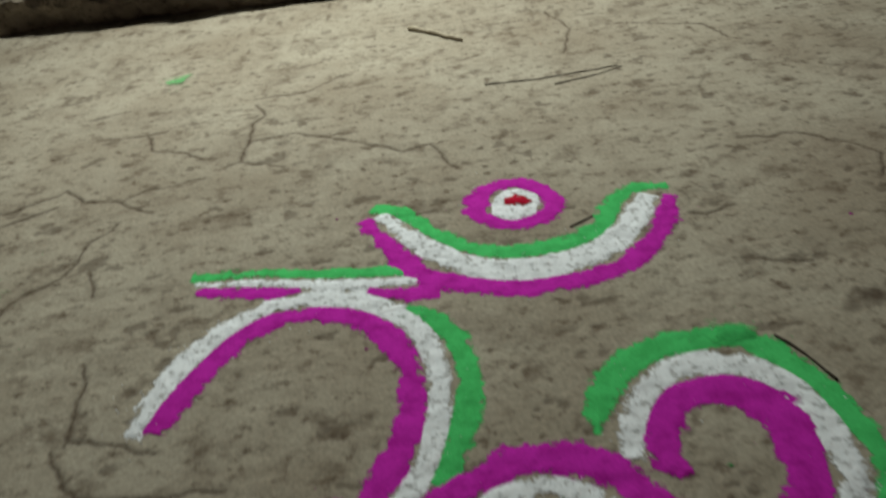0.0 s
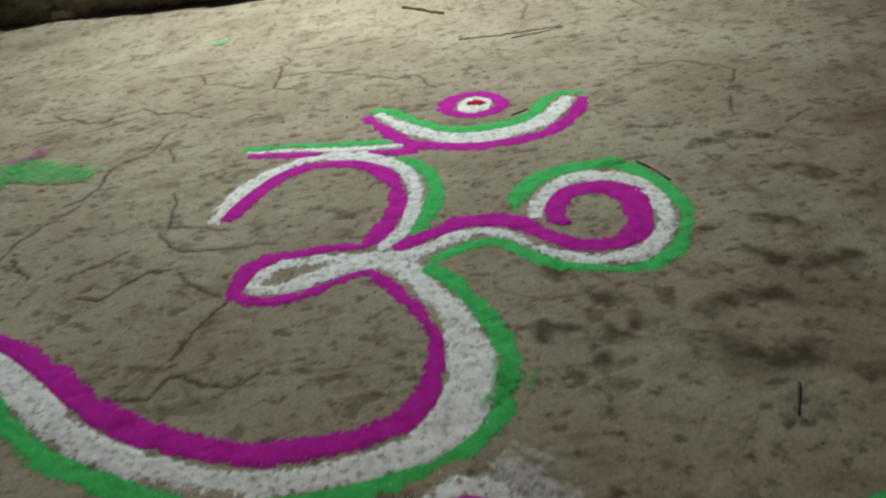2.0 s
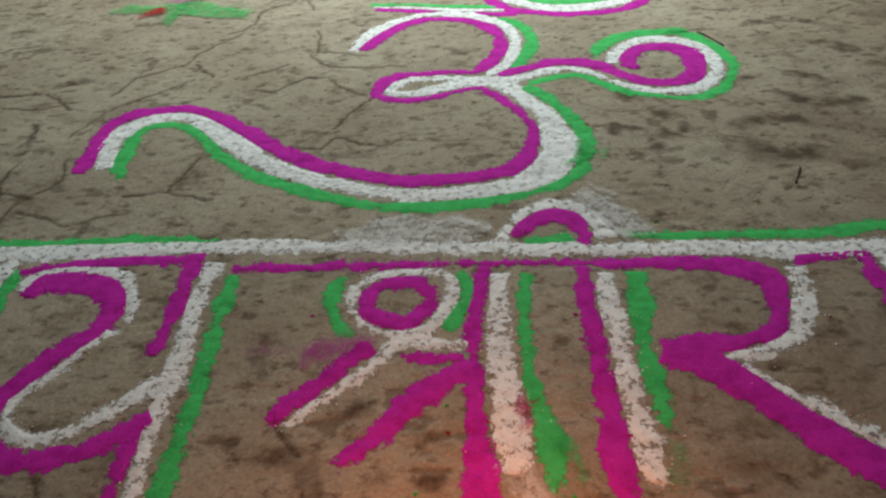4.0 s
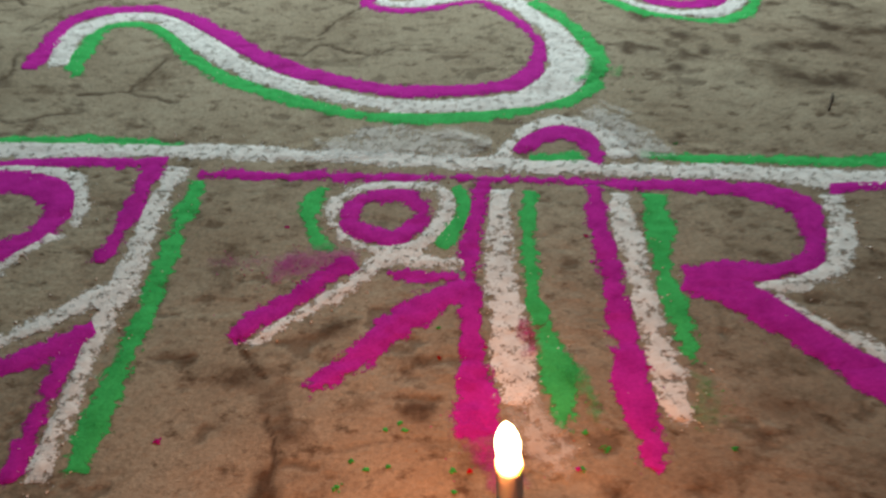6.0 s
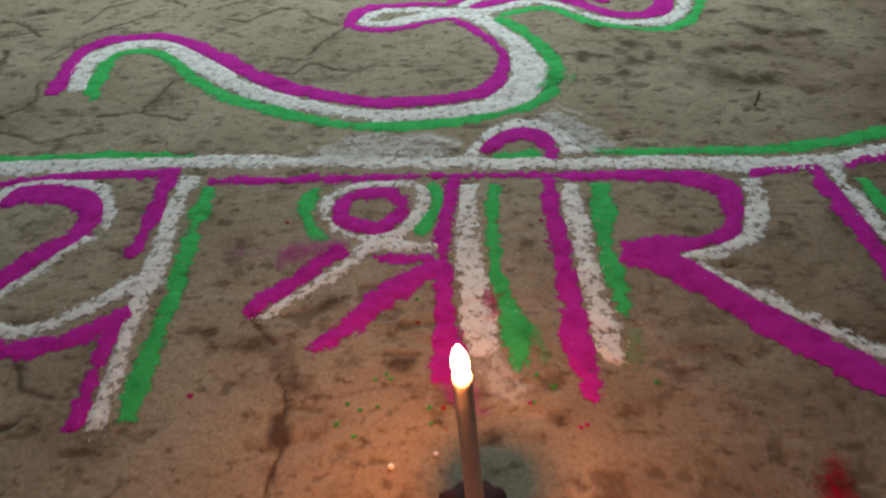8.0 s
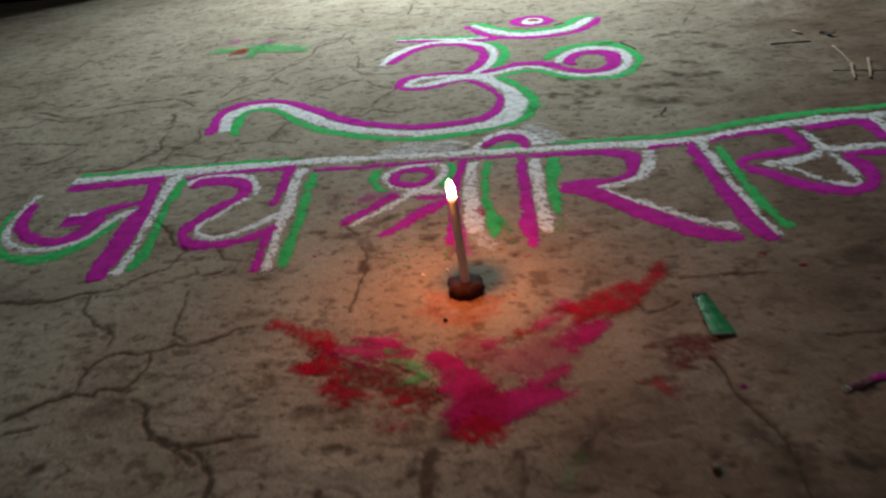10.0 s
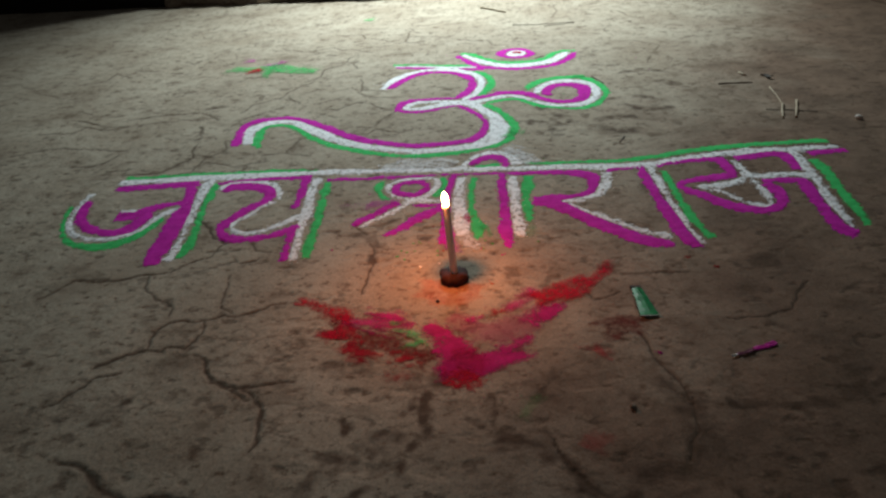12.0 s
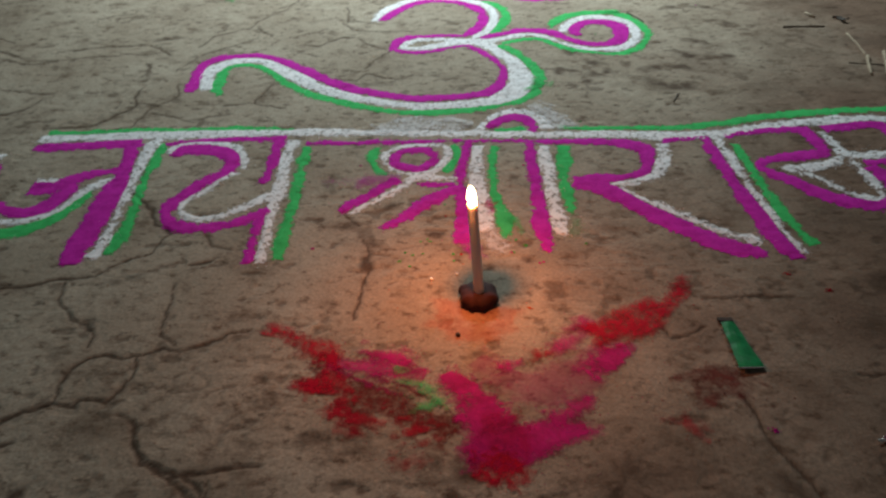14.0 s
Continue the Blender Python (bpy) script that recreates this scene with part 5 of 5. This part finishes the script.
part("cut_edge", block(-0.0140, 0.0140, 0.0382, 0.0402, 0.0002, 0.0017, 2, 0.0006, 6), SILVER, sachet, "bright silver cut edge")
part("torn_edge", edge, SILVER, sachet, "serrated silver torn edge")

toffee = empty("twisted_wrapper", "small twisted purple foil wrapper on earth, one end painted in shade", "wrapper")
toffee.matrix_world = Matrix.Translation((0.382, -0.6665, height(0.382, -0.6665) + 0.0008)) @ pose(0, 0, 0, 0, 0, 20.5)
# the brown part is purple foil with its shade put into the colour
for name, mat, x0, x1, swell in (("purple_end", PURPLE, -0.004, 0.033, 0.0050), ("brown_end", DULL, -0.033, -0.003, 0.0036), ("silver_tip", SILVER, -0.041, -0.032, 0.0026)):
    bm, rings = bmesh.new(), []
    for k in range(11):
        s = k / 10
        ring = []
        for j in range(10):
            a = 2 * math.pi * j / 10 + 1.8 * s
            r = swell * (0.35 + 0.65 * abs(math.cos(a))) * (0.75 + 0.3 * math.sin(7 * s + j))
            ring.append(bm.verts.new((x0 + (x1 - x0) * s, r * math.cos(a), 0.5 * r * math.sin(a) + 0.001)))
        rings.append(ring)
    for p, q in zip(rings, rings[1:]):
        for j in range(10):
            bm.faces.new((p[j], p[(j + 1) % 10], q[(j + 1) % 10], q[j]))
    bm.faces.new(rings[0][::-1])
    bm.faces.new(rings[-1])
    part(name, bm, mat, toffee)

STICKS = "dry sticks on the ground"
twig("straw", [(0.784, 0.409), (0.778, 0.345), (0.769, 0.283)], 0.0022, STRAW, "thin pale bent dry straw lying on earth", "stick", STICKS)
twig("straw", [(0.769, 0.280), (0.752, 0.235), (0.740, 0.195)], 0.0034, STRAW, "short thick pale stick lying on earth", "stick", STICKS)
twig("straw", [(0.811, 0.300), (0.790, 0.245), (0.768, 0.192)], 0.0034, STRAW, "short thick pale stick with a dark end", "stick", STICKS)
twig("twig", [(0.720, 0.255), (0.780, 0.238), (0.830, 0.220)], 0.0011, TWIG, "thin dark twig under two pale sticks", "stick", STICKS)
twig("twig", [(0.667, 0.461), (0.712, 0.462), (0.757, 0.459)], 0.0022, BARK, "straight dull brown twig lying on earth", "stick", STICKS)
twig("straw", [(0.747, 0.545), (0.757, 0.515)], 0.0030, STRAW, "short pale bit of straw on earth", "stick", STICKS)
twig("stick", [(0.057, 1.527), (0.105, 1.480), (0.150, 1.427)], 0.0048, STRAW, "pale peeled stick lying near the doorstep", "stick", STICKS)
twig("twig", [(0.163, 1.217), (0.265, 1.215), (0.381, 1.222)], 0.0013, BARK, "long thin brown twig lying on earth", "stick", STICKS)
twig("twig", [(0.270, 1.185), (0.330, 1.197), (0.385, 1.215)], 0.0012, BARK, "thin brown twig beside a longer one", "stick", STICKS)
twig("twig", [(0.346, 0.585), (0.360, 0.560), (0.372, 0.522)], 0.0014, TWIG, "short dark twig beside the om sign", "stick", STICKS)
twig("twig", [(0.354, 0.136), (0.345, 0.118), (0.336, 0.100)], 0.0014, TWIG, "tiny dark upright-lying twig on brown earth", "stick", STICKS)
twig("twig", [(0.205, 0.800), (0.235, 0.815)], 0.0012, TWIG, "tiny dark twig beside the om sign's dot", "stick", STICKS)

bm = bmesh.new()
spine = [bm.verts.new((0.036 * (k / 6 - 0.5), 0.010 * math.sin(k), 0.004 + 0.007 * abs(k / 6 - 0.4))) for k in range(7)]
for sign in (1, -1):
    rim = [bm.verts.new((0.036 * (k / 6 - 0.5), 0.010 * math.sin(k) + sign * 0.010 * math.sin(math.pi * k / 6), 0.003 + 0.008 * (k / 6) ** 2)) for k in range(7)]
    for k in range(6):
        bm.faces.new((spine[k], spine[k + 1], rim[k + 1], rim[k])[::sign])
bmesh.ops.remove_doubles(bm, verts=bm.verts[:], dist=0.0005)
bmesh.ops.solidify(bm, geom=bm.faces[:], thickness=0.0006)
leaf = part("dry_leaf", bm, LEAF)
leaf.matrix_world = Matrix.Translation((0.808, 0.496, height(0.808, 0.496) - 0.001)) @ pose(0, 0, 0, 0, 0, -40)
tagged(leaf, "curled dark dry leaf lying on earth", "leaf")


def lump(name, x, y, radius, flat, mat, label, category):
    """A small uneven lump that lies on the ground."""
    bm = bmesh.new()
    bmesh.ops.create_icosphere(bm, subdivisions=2, radius=radius)
    for v in bm.verts:
        v.co *= 1 + 0.35 * noise.noise(v.co * 0.76 / radius)
        v.co.z *= flat
    ob = part(name, bm, mat, smooth=True)
    ob.location = (x, y, height(x, y) + 0.8 * flat * radius)
    return tagged(ob, label, category)


lump("pebble", 0.897, 0.158, 0.0085, 0.65, PEBBLE, "small pale pebble lying on brown earth", "pebble")
lump("clod", 0.189, -0.773, 0.0045, 0.60, MUD, "small crumbling clod of brown earth", "clod")
lump("seed", -0.069, -0.513, 0.0030, 0.70, LEAF, "small dark round seed beside the clay lump", "seed")
lump("wax_drop", -0.102, -0.407, 0.0027, 0.55, WAX, "small hardened drop of white wax on earth", "wax drop")
lump("wax_drop", -0.069, -0.397, 0.0021, 0.55, WAX, "small hardened drop of white wax on earth", "wax drop")


def clods(count, seed):
    """Crumbs of earth strewn over the yard."""
    rng = np.random.default_rng(seed)
    rows = []
    while len(rows) < count:
        x, y = rng.uniform(-1.1, 1.1), rng.uniform(-1.0, 1.6)
        rows.append((x, y, 0.0004 + 0.0013 * rng.random() ** 4))
    return rows


tagged(grains("soil_crumbs", clods(1500, 5), EARTH), "small loose crumbs of dry earth", "soil crumbs", kind="stuff")
tagged(grains("dark_crumbs", clods(260, 9), TWIG), "small dark crumbs of litter on earth", "litter crumbs", kind="stuff")
